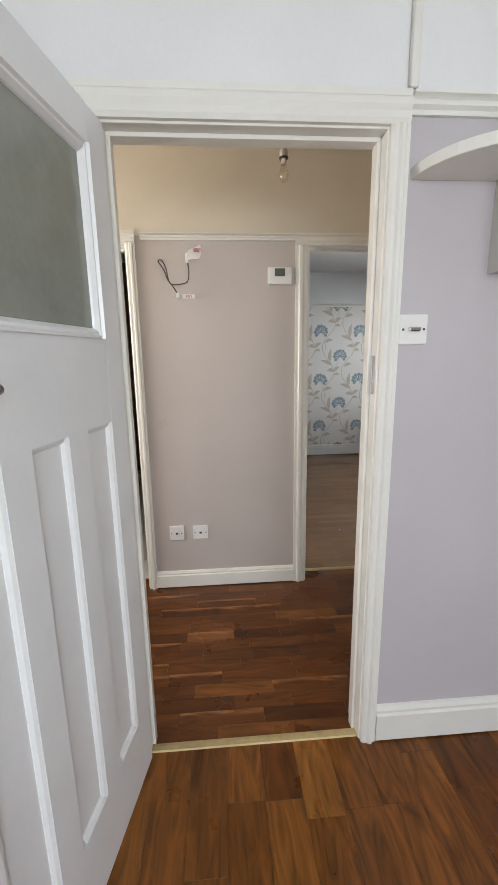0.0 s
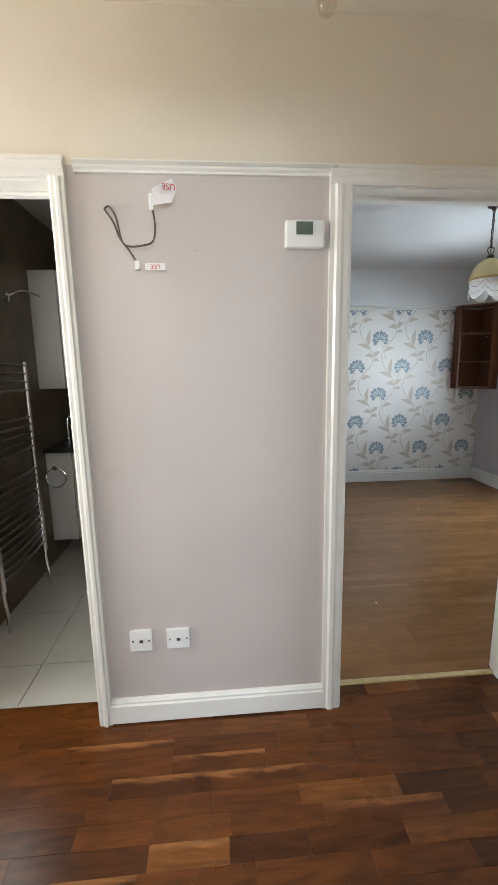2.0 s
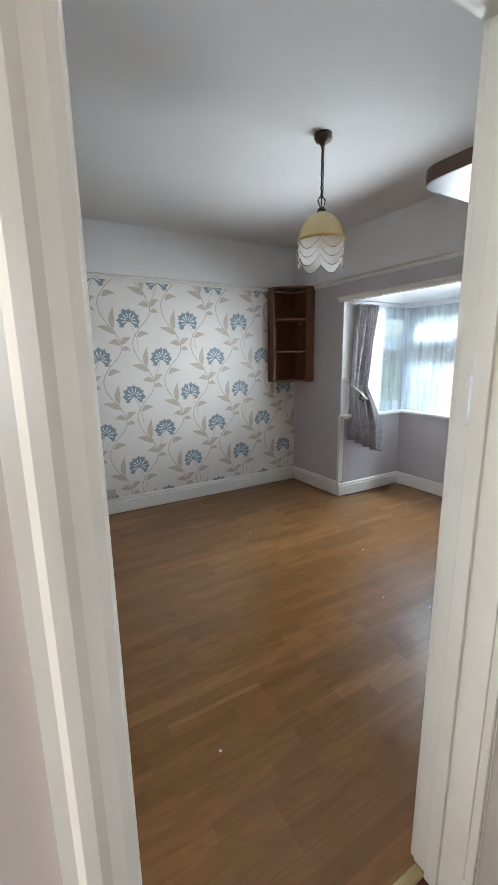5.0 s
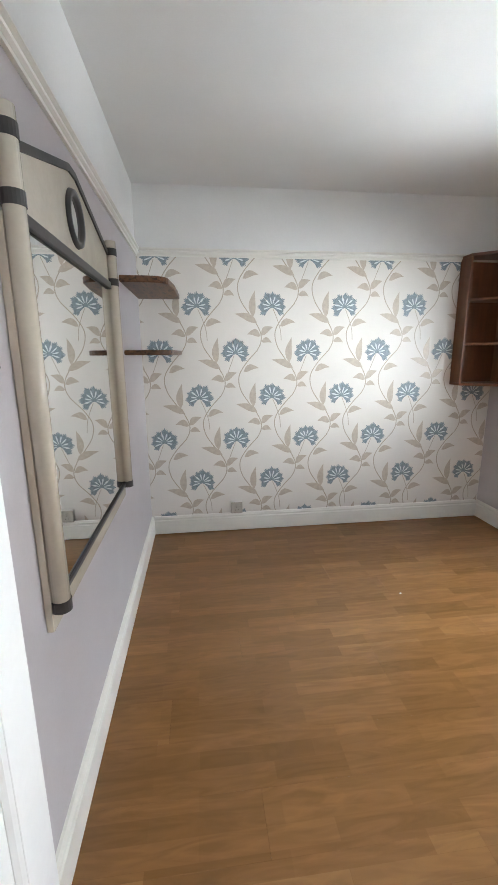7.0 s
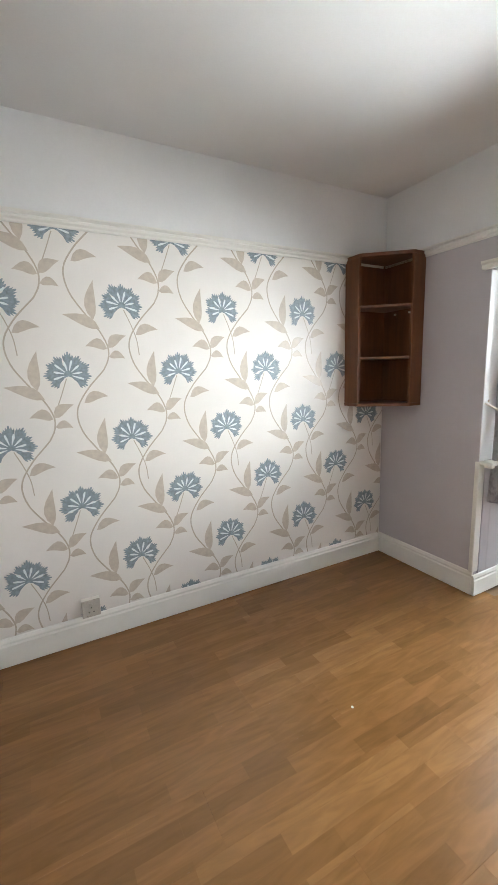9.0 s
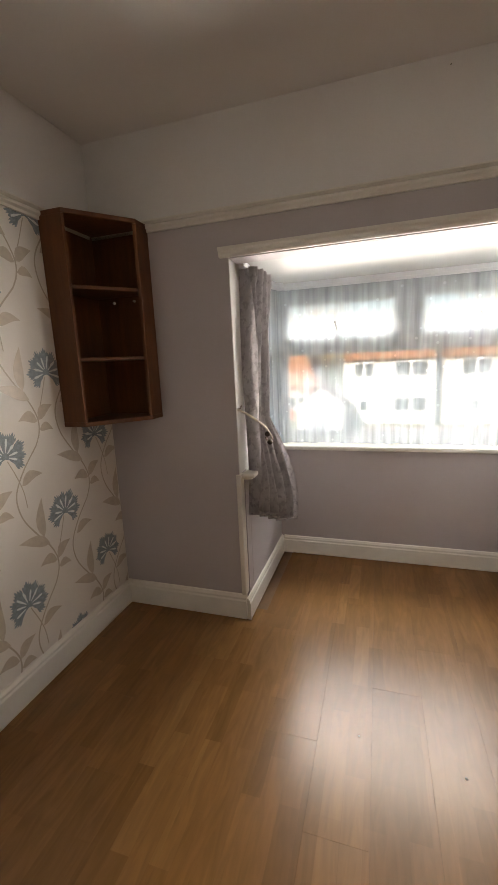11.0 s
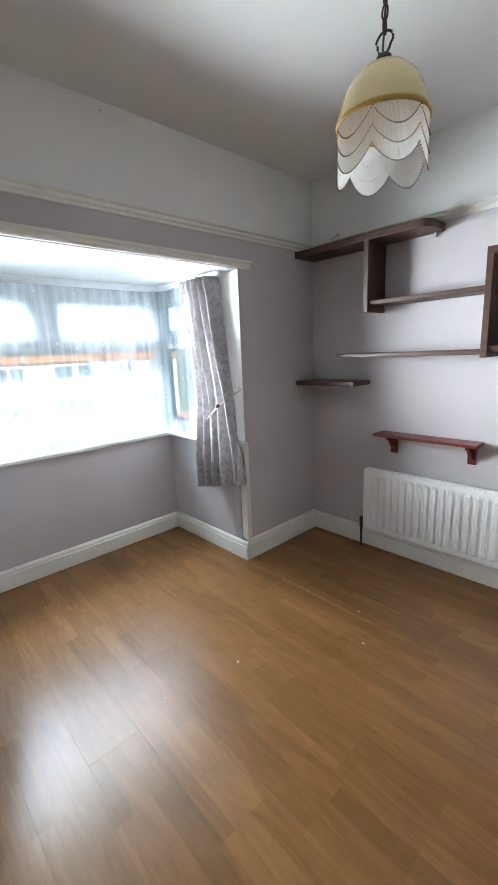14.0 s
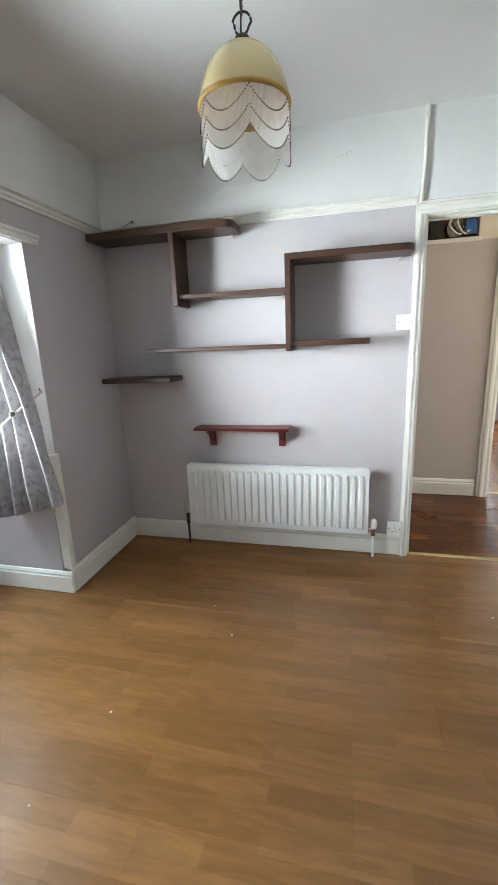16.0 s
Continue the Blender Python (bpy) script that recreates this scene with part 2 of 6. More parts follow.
PARQUET = wood_floor("dark_parquet", (0.060, 0.018, 0.0032), (0.104, 0.033, 0.006), (0.18, 0.066, 0.014), 0.90, 0.28, grainy=0.42, shine=0.35, sapwood=(0.23, 0.095, 0.029))
LAMINATE = wood_floor("oak_laminate", (0.180, 0.084, 0.027), (0.226, 0.107, 0.035), (0.308, 0.155, 0.056), 0.72, 0.25, grainy=0.15, strips=0.065, length=0.41, uneven=0.012)
KITCHEN_WOOD = wood_floor("kitchen_boards", (0.115, 0.036, 0.006), (0.175, 0.060, 0.010), (0.25, 0.098, 0.019), 0.8, 0.28, along=1, grainy=0.55, shine=0.35)
TILE = mat("pale_floor_tile", (0.55, 0.54, 0.49), 0.3, 0.06, 4, 80, 0.03, per_object=0.04)
GROUT = mat("grey_grout", (0.22, 0.21, 0.19), 0.8, 0.1, 12, 90, 0.1)
STONE = mat("brown_stone_tile", (0.17, 0.135, 0.09), 0.35, 0.4, 5, 40, 0.06, per_object=0.12, stain=(0.20, 0.16, 0.11), stain_at=0.6)
DARK_WOOD = mat("dark_stained_wood", (0.060, 0.027, 0.015), 0.42, 0.30, 5, 60, 0.08, stretch=(0.5, 6, 6))
CHERRY = mat("cherry_stained_wood", (0.125, 0.016, 0.013), 0.35, 0.25, 5, 60, 0.06, stretch=(0.5, 6, 6))
MID_WOOD = mat("mid_brown_wood", (0.135, 0.046, 0.014), 0.36, 0.30, 5, 60, 0.06, stretch=(6, 6, 0.6))
RUSTIC = mat("rustic_edge_wood", (0.135, 0.060, 0.024), 0.4, 0.5, 6, 50, 0.12, stretch=(5, 0.7, 5), stain=(0.05, 0.022, 0.012), stain_at=0.55)
RADIATOR = mat("white_enamel", (0.82, 0.82, 0.81), 0.3, 0.02, 6, 80, 0.02)
PLASTIC = mat("white_plastic", (0.76, 0.75, 0.71), 0.35, 0.03, 10, 120, 0.02)
PEARL = mat("pearl_cream_lacquer", (0.66, 0.60, 0.49), 0.22, 0.06, 12, 90, 0.05, coat=0.5)
CHARCOAL = mat("charcoal_band", (0.045, 0.042, 0.040), 0.45, 0.2, 20, 120, 0.05)
CHROME = mat("chrome", (0.72, 0.72, 0.72), 0.12, 0.03, 20, 100, 0.0, metal=1.0)
# Chrome darkened: the dark reflections on the door handles are put into the colour.
DARK_CHROME = mat("dark_chrome", (0.33, 0.33, 0.33), 0.2, 0.15, 30, 120, 0.02, metal=1.0)
OLD_PLASTIC = mat("yellowed_plastic", (0.48, 0.45, 0.39), 0.45, 0.12, 20, 120, 0.04, stain=(0.33, 0.30, 0.25), stain_at=0.6)
BRASS_STRIP = mat("brass_threshold", (0.50, 0.39, 0.19), 0.55, 0.15, 30, 200, 0.05, metal=0.3)
BRONZE = mat("dark_bronze", (0.06, 0.045, 0.035), 0.4, 0.2, 30, 100, 0.05, metal=0.7)
SHADE = mat("cream_glass_shade", (0.74, 0.60, 0.29), 0.25, 0.05, 8, 80, 0.0, coat=0.4)
RIM = mat("amber_rim", (0.55, 0.33, 0.07), 0.4, 0.1, 30, 120, 0.02)
BEADS = mat("brown_beads", (0.14, 0.07, 0.045), 0.35, 0.3, 60, 200, 0.0)
CURTAIN = mat("grey_velvet", (0.52, 0.50, 0.51), 0.7, 0.20, 18, 260, 0.3, stretch=(1, 1, 0.8), stain=(0.39, 0.37, 0.38), stain_at=0.52)
ROPE = mat("cream_rope", (0.62, 0.56, 0.47), 0.8, 0.2, 60, 300, 0.3)
UPVC = mat("white_upvc", (0.78, 0.80, 0.82), 0.3, 0.02, 6, 80, 0.01)
BLACK = mat("black_plastic", (0.02, 0.02, 0.02), 0.4, 0.2, 20, 100, 0.02)
SCREEN = mat("green_grey_display", (0.10, 0.125, 0.10), 0.2, 0.05, 20, 100, 0.0)
RED_INK = mat("red_ink", (0.50, 0.06, 0.04), 0.6, 0.1, 30, 100, 0.0)
TAPE = mat("white_paper_tape", (0.76, 0.72, 0.70), 0.6, 0.08, 20, 100, 0.05)
CABLE = mat("grey_brown_cable", (0.075, 0.055, 0.045), 0.45, 0.1, 20, 100, 0.02)
WHITE_UNIT = mat("white_gloss_unit", (0.62, 0.60, 0.55), 0.25, 0.03, 6, 80, 0.01)
BLUE = mat("blue_plastic", (0.04, 0.13, 0.35), 0.4, 0.1, 20, 100, 0.02)
RUBBISH = mat("pale_grit", (0.60, 0.58, 0.53), 0.8, 0.2, 60, 200, 0.1)
GAP = mat("dark_joint", (0.13, 0.068, 0.03), 0.9, 0.2, 20, 100, 0.0)
PLANK_GAP = mat("laminate_joint", (0.15, 0.07, 0.026), 0.6, 0.2, 20, 100, 0.0)
PANE = clear("window_pane", (0.62, 0.645, 0.66), 0.02, 0.04)
BULB_GLASS = clear("bulb_glass", (0.93, 0.90, 0.84), 0.03, 0.12)
STRANDS = clear("pale_bead_fringe", (0.88, 0.85, 0.80), 0.5, 0.93, 0.05)
NET = clear("net_curtain", (0.84, 0.92, 0.97), 0.5, 0.40, 0.12)
FROSTED = mat("frosted_glass", (0.27, 0.28, 0.24), 0.16, 0.10, 8, 60, 0.25)
MIRROR = mat("mirror", (0.86, 0.87, 0.86), 0.03, 0.0, 8, 60, 0.0, metal=1.0)
MIRROR.node_tree.nodes["Map Range.001"].inputs["To Min"].default_value = 0.01
MIRROR.node_tree.nodes["Map Range.001"].inputs["To Max"].default_value = 0.015
GRASS = mat("verge_grass", (0.075, 0.10, 0.035), 0.9, 0.4, 0.6, 12, 0.4, stain=(0.13, 0.12, 0.06), stain_at=0.55)
ASPHALT = mat("asphalt", (0.055, 0.055, 0.057), 0.85, 0.2, 0.8, 60, 0.2)
SLABS = mat("concrete_paving", (0.32, 0.31, 0.29), 0.85, 0.15, 0.9, 30, 0.2)
RENDER = mat("white_render", (0.55, 0.54, 0.51), 0.8, 0.06, 0.7, 20, 0.1)
BRICKWORK = mat("red_brickwork", (0.33, 0.14, 0.085), 0.85, 0.25, 1.5, 14, 0.3)
ROOF_TILE = mat("brown_roof_tiles", (0.26, 0.12, 0.06), 0.85, 0.25, 1.2, 18, 0.3)
DARK_GLASS = mat("house_window_glass", (0.05, 0.06, 0.07), 0.08, 0.1, 1, 10, 0.0)
GARAGE_DOOR = mat("grey_garage_door", (0.22, 0.25, 0.29), 0.5, 0.08, 2, 30, 0.05)
AUTUMN = mat("autumn_leaves", (0.42, 0.20, 0.03), 0.7, 0.35, 1.5, 10, 0.0)
BARK = mat("bark", (0.09, 0.07, 0.05), 0.9, 0.3, 4, 30, 0.4)
CAR_PAINT = mat("white_car_paint", (0.7, 0.71, 0.72), 0.2, 0.02, 2, 30, 0.0, coat=0.6)
TYRE = mat("tyre", (0.025, 0.025, 0.025), 0.8, 0.1, 8, 40, 0.1)


# ---- building blocks ----
BASE = {}


def thing(name, label, category, at=(0, 0, 0), group="", kind=""):
    """An Empty at its base, which carries the parts."""
    ob = new(name)
    ob.empty_display_size = 0.05
    ob.location = at
    BASE[ob.name] = Vector(at)
    return tagged(ob, label, category, group, kind)


def part(name, bm, material, parent=None, label="", category="", group="", kind="", smooth=False):
    """One mesh object from a bmesh in world metres, under a thing or part, or by itself."""
    bmesh.ops.recalc_face_normals(bm, faces=bm.faces)
    lo = [min(v.co[k] for v in bm.verts) for k in range(3)]
    hi = [max(v.co[k] for v in bm.verts) for k in range(3)]
    c = Vector(((lo[0] + hi[0]) / 2, (lo[1] + hi[1]) / 2, lo[2]))
    bmesh.ops.translate(bm, verts=bm.verts, vec=-c)
    if smooth:
        for f in bm.faces:
            f.smooth = True
    me = bpy.data.meshes.new(name)
    bm.to_mesh(me)
    bm.free()
    for one in material if isinstance(material, (list, tuple)) else [material]:
        me.materials.append(one)
    ob = new(name, me)
    ob.location = c
    if parent is not None:
        ob.parent = parent
        ob.location = c - BASE[parent.name]
    BASE[ob.name] = c
    return tagged(ob, label, category, group, kind)


def box(bm, x0, y0, z0, x1, y1, z1, bevel=0.0, slot=0, seg=2):
    """A block between two corners, its edges rounded by bevel."""
    r = bmesh.ops.create_cube(bm, size=1.0)
    vs = r["verts"]
    bmesh.ops.scale(bm, verts=vs, vec=(abs(x1 - x0), abs(y1 - y0), abs(z1 - z0)))
    bmesh.ops.translate(bm, verts=vs, vec=((x0 + x1) / 2, (y0 + y1) / 2, (z0 + z1) / 2))
    faces = {f for v in vs for f in v.link_faces}
    if bevel:
        es = {e for v in vs for e in v.link_edges}
        out = bmesh.ops.bevel(bm, geom=list(es), offset=bevel, segments=seg, affect="EDGES", profile=0.5)
        faces = set(out["faces"]) | {f for f in faces if f.is_valid}
    for f in faces:
        f.material_index = slot
    return bm


def block(x0, y0, z0, x1, y1, z1, bevel=0.0, seg=2):
    return box(bmesh.new(), x0, y0, z0, x1, y1, z1, bevel, 0, seg)


def profile(outline, a, b, up=(0, 0, 1), side=None):
    """A moulding: an outline of (out, up) pairs drawn from point a to point b; side is the way out of the wall."""
    bm = bmesh.new()
    a, b, up = Vector(a), Vector(b), Vector(up)
    side = Vector(side)
    ends = [[bm.verts.new(p + side * o + up * u) for o, u in outline] for p in (a, b)]
    n = len(outline)
    for k in range(n):
        bm.faces.new((ends[0][k], ends[0][(k + 1) % n], ends[1][(k + 1) % n], ends[1][k]))
    bm.faces.new(ends[0])
    bm.faces.new(ends[1][::-1])
    return bm


def slab_of(outline, z0, z1, bevel=0.0):
    """A flat board from an outline of (x, y) pairs."""
    bm = bmesh.new()
    low = [bm.verts.new((x, y, z0)) for x, y in outline]
    f = bm.faces.new(low)
    r = bmesh.ops.extrude_face_region(bm, geom=[f])
    bmesh.ops.translate(bm, verts=[v for v in r["geom"] if isinstance(v, bmesh.types.BMVert)], vec=(0, 0, z1 - z0))
    if bevel:
        flat = [e for e in bm.edges if abs(e.verts[0].co.z - e.verts[1].co.z) < 1e-6]
        bmesh.ops.bevel(bm, geom=flat, offset=bevel, segments=2, affect="EDGES", profile=0.5)
    return bm


def lathe(points, centre=(0, 0, 0), seg=32, axis="z"):
    """A turned body from (radius, height) pairs."""
    bm = bmesh.new()
    rings = []
    for r, h in points:
        ring = []
        for k in range(seg):
            a = 2 * math.pi * k / seg
            p = (r * math.cos(a), r * math.sin(a), h)
            if axis == "y":
                p = (p[0], p[2], p[1])
            elif axis == "x":
                p = (p[2], p[0], p[1])
            ring.append(bm.verts.new(Vector(centre) + Vector(p)))
        rings.append(ring)
    for a, b in zip(rings, rings[1:]):
        for k in range(seg):
            bm.faces.new((a[k], a[(k + 1) % seg], b[(k + 1) % seg], b[k]))
    for ring in (rings[0], rings[-1]):
        if (ring[0].co - ring[seg // 2].co).length > 1e-5:
            bm.faces.new(ring)
    bmesh.ops.remove_doubles(bm, verts=bm.verts, dist=1e-6)
    return bm


def tube(points, radius, seg=8, bm=None):
    """A round bar or cable through points."""
    bm = bm or bmesh.new()
    pts = [Vector(p) for p in points]
    rings = []
    for k, p in enumerate(pts):
        along = (pts[min(k + 1, len(pts) - 1)] - pts[max(k - 1, 0)]).normalized()
        ref = Vector((0, 0, 1)) if abs(along.z) < 0.9 else Vector((1, 0, 0))
        u = along.cross(ref).normalized()
        w = along.cross(u)
        rings.append([bm.verts.new(p + radius * (math.cos(2 * math.pi * i / seg) * u + math.sin(2 * math.pi * i / seg) * w)) for i in range(seg)])
    for a, b in zip(rings, rings[1:]):
        for i in range(seg):
            bm.faces.new((a[i], a[(i + 1) % seg], b[(i + 1) % seg], b[i]))
    bm.faces.new(rings[0][::-1])
    bm.faces.new(rings[-1])
    return bm


def spline(points, steps=8):
    """Points along a smooth curve through the given ones."""
    pts = [Vector(p) for p in points]
    pts = [2 * pts[0] - pts[1], *pts, 2 * pts[-1] - pts[-2]]
    out = []
    for k in range(1, len(pts) - 2):
        a, b, c, d = pts[k - 1:k + 3]
        for s in range(steps):
            u = s / steps
            out.append(0.5 * (2 * b + (c - a) * u + (2 * a - 5 * b + 4 * c - d) * u * u + (3 * b - a - 3 * c + d) * u ** 3))
    out.append(pts[-2])
    return out


RAIL = [(0, 0), (0.012, 0), (0.012, 0.012), (0.022, 0.02), (0.022, 0.03), (0.014, 0.036), (0.03, 0.044), (0.03, 0.05), (0, 0.05)]
SKIRT = [(0, 0), (0.020, 0), (0.020, 0.108), (0.014, 0.116), (0.016, 0.128), (0.008, 0.142), (0.0, 0.145)]
ARCH = [(0, 0), (0.014, 0), (0.020, 0.012), (0.020, 0.03), (0.026, 0.042), (0.026, 0.058), (0.018, 0.066), (0.018, 0.082), (0, 0.082)]


def wall(name, axis, at, thick, lo, hi, z0, z1, holes, label, lower, upper, split=2.07, category="wall"):
    """A wall slab along x or y from lo to hi, with holes (lo, hi, z0, z1) through it, painted in two bands."""
    bm = bmesh.new()
    cuts = sorted({lo, hi, *[v for h in holes for v in h[:2]]})
    rows = sorted({z0, z1, *[v for h in holes for v in h[2:] if z0 < v < z1], *([split] if z0 < split < z1 else [])})
    for a, b in zip(cuts, cuts[1:]):
        for c, d in zip(rows, rows[1:]):
            if any(h[0] < (a + b) / 2 < h[1] and h[2] < (c + d) / 2 < h[3] for h in holes):
                continue
            slot = 1 if (c + d) / 2 > split else 0
            if axis == "x":
                box(bm, a, at, c, b, at + thick, d, 0, slot)
            else:
                box(bm, at, a, c, at + thick, b, d, 0, slot)
    bmesh.ops.remove_doubles(bm, verts=bm.verts, dist=1e-5)
    seen = {}
    for f in bm.faces:
        seen.setdefault(tuple(round(v, 4) for v in f.calc_center_median()), []).append(f)
    bmesh.ops.delete(bm, geom=[f for g in seen.values() if len(g) > 1 for f in g], context="FACES_ONLY")
    return part(name, bm, [lower, upper], None, label, category, kind="structure")


def rail(a, b, side, material=None, name="picture_rail", z=2.05):
    return part(name, profile(RAIL, (*a, z), (*b, z), side=(*side, 0)), material or GLOSS, None, "aged white gloss painted picture rail moulding", "trim", kind="structure")


def skirt(a, b, side, material=None, height=0.145):
    out = [(o, max(u * height / 0.145, 0.003)) for o, u in SKIRT]
    return part("baseboard", profile(out, (*a, 0.003), (*b, 0.003), side=(*side, 0)), material or GLOSS, None, "aged white gloss painted skirting board with moulded top", "skirting", kind="structure")


# ---- shell: walls ----
H = 2.5
KN, HS, HN, BS = 1.22, 1.335, 2.34, 2.475        # kitchen north, hall south, hall north, bedroom south faces
BW, BN, BE = 0.46, 5.63, 3.21                    # bedroom west, north, east faces
D1 = (-0.322, 0.497, 0.0, 2.045)
D2 = (0.485, 1.297, 0.0, 2.02)
D3 = (-1.21, -0.46, 0.0, 2.028)
METER = (0.715, 1.10, 2.09, 2.42)

wall("wall_kitchen_north", "x", KN, HS - KN - 0.057, -1.4, 2.3, 0, H, [D1], "mauve-grey and white painted kitchen wall round a doorway", MAUVE, WHITE_WALL)
wall("wall_kitchen_south", "x", -2.32, 0.12, -1.4, 2.3, 0, H, [(-0.7, 1.5, 0.95, 2.2)], "mauve-grey kitchen wall with a window", MAUVE, WHITE_WALL)
wall("wall_kitchen_west", "y", -1.52, 0.12, -2.32, HS, 0, H, [], "mauve-grey painted kitchen side wall", MAUVE, WHITE_WALL)
wall("wall_kitchen_east", "y", 2.3, 0.12, -2.32, HS, 0, H, [], "mauve-grey painted kitchen end wall", MAUVE, WHITE_WALL)
wall("wall_hall_south", "x", HS - 0.057, 0.057, -2.1, 1.42, 0, H, [D1, METER], "greige and cream painted hall wall with a meter recess", HALL_PAINT, CREAM_WALL)
wall("wall_hall_north", "x", HN, 0.06, -2.1, 1.36, 0, H, [D2, D3], "greige and cream painted hall wall between two doorways", HALL_PAINT, CREAM_WALL, 2.05)
wall("wall_hall_east", "y", 1.283, 0.06, HS, HN, 0, H, [], "greige and cream painted hall end wall", HALL_PAINT, CREAM_WALL, 2.07)
wall("wall_hall_west", "y", -2.1, 0.06, HS, HN, 0, H, [(1.52, 2.16, 1.1, 2.14)], "greige and cream painted hall end wall", HALL_PAINT, CREAM_WALL)
wall("wall_bedroom_south", "x", HN + 0.06, BS - HN - 0.06, 0.38, 3.33, 0, H, [D2], "mauve-grey and white painted bedroom wall with a doorway", MAUVE, WHITE_WALL)
wall("wall_bedroom_west", "y", BW - 0.06, 0.06, BS, BN, 0, H, [], "pale mauve and white painted bedroom wall", MAUVE, WHITE_WALL)
wall("wall_bedroom_north", "x", BN, 0.12, 0.40, 3.33, 0, H, [], "floral wallpapered wall with a white frieze above the rail", PAPER, WHITE_WALL)
wall("wall_bedroom_east", "y", BE, 0.12, BS, BN, 0, H, [(3.19, 4.885, 0.0, 1.885)], "mauve-grey painted wall opening into a square bay", MAUVE, WHITE_WALL)
wall("wall_bathroom_south", "x", HN + 0.06, 0.06, -1.41, 0.38, 0, H, [D3], "brown stone tiled bathroom wall round the doorway", STONE, STONE)
wall("wall_bathroom_west", "y", -1.33, 0.10, HN + 0.12, 5.1, 0, H, [(2.60, 2.98, 1.2, 1.76)], "brown stone tiled bathroom side wall", STONE, STONE)
wall("wall_bathroom_north", "x", 5.1, 0.10, -1.41, 0.40, 0, H, [], "brown stone tiled bathroom end wall", STONE, STONE)
wall("wall_bathroom_east", "y", 0.32, 0.06, HN + 0.12, 5.1, 0, H, [], "brown stone tiled bathroom side wall", STONE, STONE)

# square bay: low walls, solid returns
BX, SILL, BT = 4.06, 0.79, 1.905
wall("wall_bay_east", "y", BX, 0.16, 3.06, 5.02, -0.2, SILL, [], "mauve-grey painted low wall under the bay window", MAUVE, MAUVE)
wall("wall_bay_south", "x", 3.06, 0.159, BE + 0.12, BX, -0.2, SILL, [], "mauve-grey painted low side wall of the bay", MAUVE, MAUVE)
wall("wall_bay_north", "x", 4.87, 0.15, BE + 0.12, BX, -0.2, SILL, [], "mauve-grey painted low side wall of the bay", MAUVE, MAUVE)
wall("wall_bay_return_south", "x", 3.07, 0.12, BE + 0.12, 3.70, SILL, BT + 0.1, [], "white painted side return of the bay", WHITE_WALL, WHITE_WALL)
wall("wall_bay_return_north", "x", 4.885, 0.12, BE + 0.12, 3.70, SILL, BT + 0.1, [], "white painted side return of the bay", WHITE_WALL, WHITE_WALL)

for name, a, b, c, d, label in (
    ("ceiling_kitchen", -1.52, -2.32, 2.42, HS - 0.057, "white painted kitchen ceiling"),
    ("ceiling_bedroom", 0.40, HN + 0.06, 3.33, 5.75, "white painted bedroom ceiling"),
    ("ceiling_bathroom", -1.41, HN + 0.06, 0.40, 5.2, "white painted bathroom ceiling"),
):
    part(name, block(a, b, H, c, d, H + 0.2), CEILING, None, label, "ceiling", kind="structure")
part("ceiling_hall", block(-2.1, HS - 0.057, H, 1.42, HN + 0.06, H + 0.2), CREAM_WALL, None, "cream painted hall ceiling", "ceiling", kind="structure")
part("ceiling_bay", block(BE + 0.12, 3.06, BT, 4.32, 5.02, BT + 0.25), mat("bay_gloss_ceiling", (0.78, 0.79, 0.78), 0.22, 0.03, 1.5, 60, 0.04), None, "white gloss painted ceiling of the bay", "ceiling", kind="structure")

# floors under the boards
floor_kitchen = part("floor_kitchen", block(-1.52, -2.32, -0.2, 2.42, 1.25, -0.008), GAP, None, "orange-brown wood board kitchen floor", "floor", kind="structure")
floor_hall = part("floor_hall", block(-2.1, 1.25, -0.2, 1.42, 2.45, -0.008), GAP, None, "dark red-brown parquet strip hall floor", "floor", kind="structure")
floor_bedroom = part("floor_bedroom", block(0.40, 2.45, -0.2, BX, 5.75, -0.008), PLANK_GAP, None, "honey oak laminate bedroom floor", "floor", kind="structure")
floor_bathroom = part("floor_bathroom", block(-1.41, 2.45, -0.2, 0.40, 5.2, -0.008), GROUT, None, "pale square tiled bathroom floor", "floor", kind="structure")


# ---- trim: skirtings, picture rails, door frames ----
skirt((0.532, KN), (2.3, KN), (0, -1))
skirt((-1.4, KN), (-0.40, KN), (0, -1))
skirt((0.585, HS), (1.283, HS), (0, 1))
skirt((-2.04, HS), (-0.39, HS), (0, 1))
skirt((-0.43, HN), (0.43, HN), (0, -1), height=0.105)
skirt((-2.04, HN), (-1.30, HN), (0, -1))
skirt((1.283, HS + 0.021), (1.283, HN), (-1, 0), height=0.115)
skirt((BW, 2.56), (BW, BN), (1, 0))
skirt((BW + 0.021, BN), (BE - 0.021, BN), (0, -1))
skirt((BE, 4.873), (BE, BN), (-1, 0))
skirt((BE, BS), (BE, 3.215), (-1, 0))
skirt((1.334, BS), (BE - 0.021, BS), (0, 1), height=0.135)
skirt((BX, 3.24), (BX, 4.85), (-1, 0), height=0.13)
skirt((BE - 0.018, 3.219), (BX, 3.219), (0, 1), height=0.13)
skirt((BE - 0.018, 4.87), (BX, 4.87), (0, -1), height=0.13)

rail((0.532, KN), (2.3, KN), (0, -1))
rail((BW, 2.475), (BW, BN), (1, 0))
rail((BW + 0.03, BN), (BE - 0.03, BN), (0, -1))
rail((BE, BS), (BE, BN), (-1, 0))
rail((1.334, BS), (BE - 0.03, BS), (0, 1))
rail((1.283, HS), (1.283, HN), (-1, 0))
part("picture_rail", profile([(o, u * 0.62) for o, u in RAIL], (-0.40, HN, 2.026), (0.45, HN, 2.026), side=(0, -1, 0)), GLOSS, None, "narrow white painted rail over the hall panel", "trim", kind="structure")
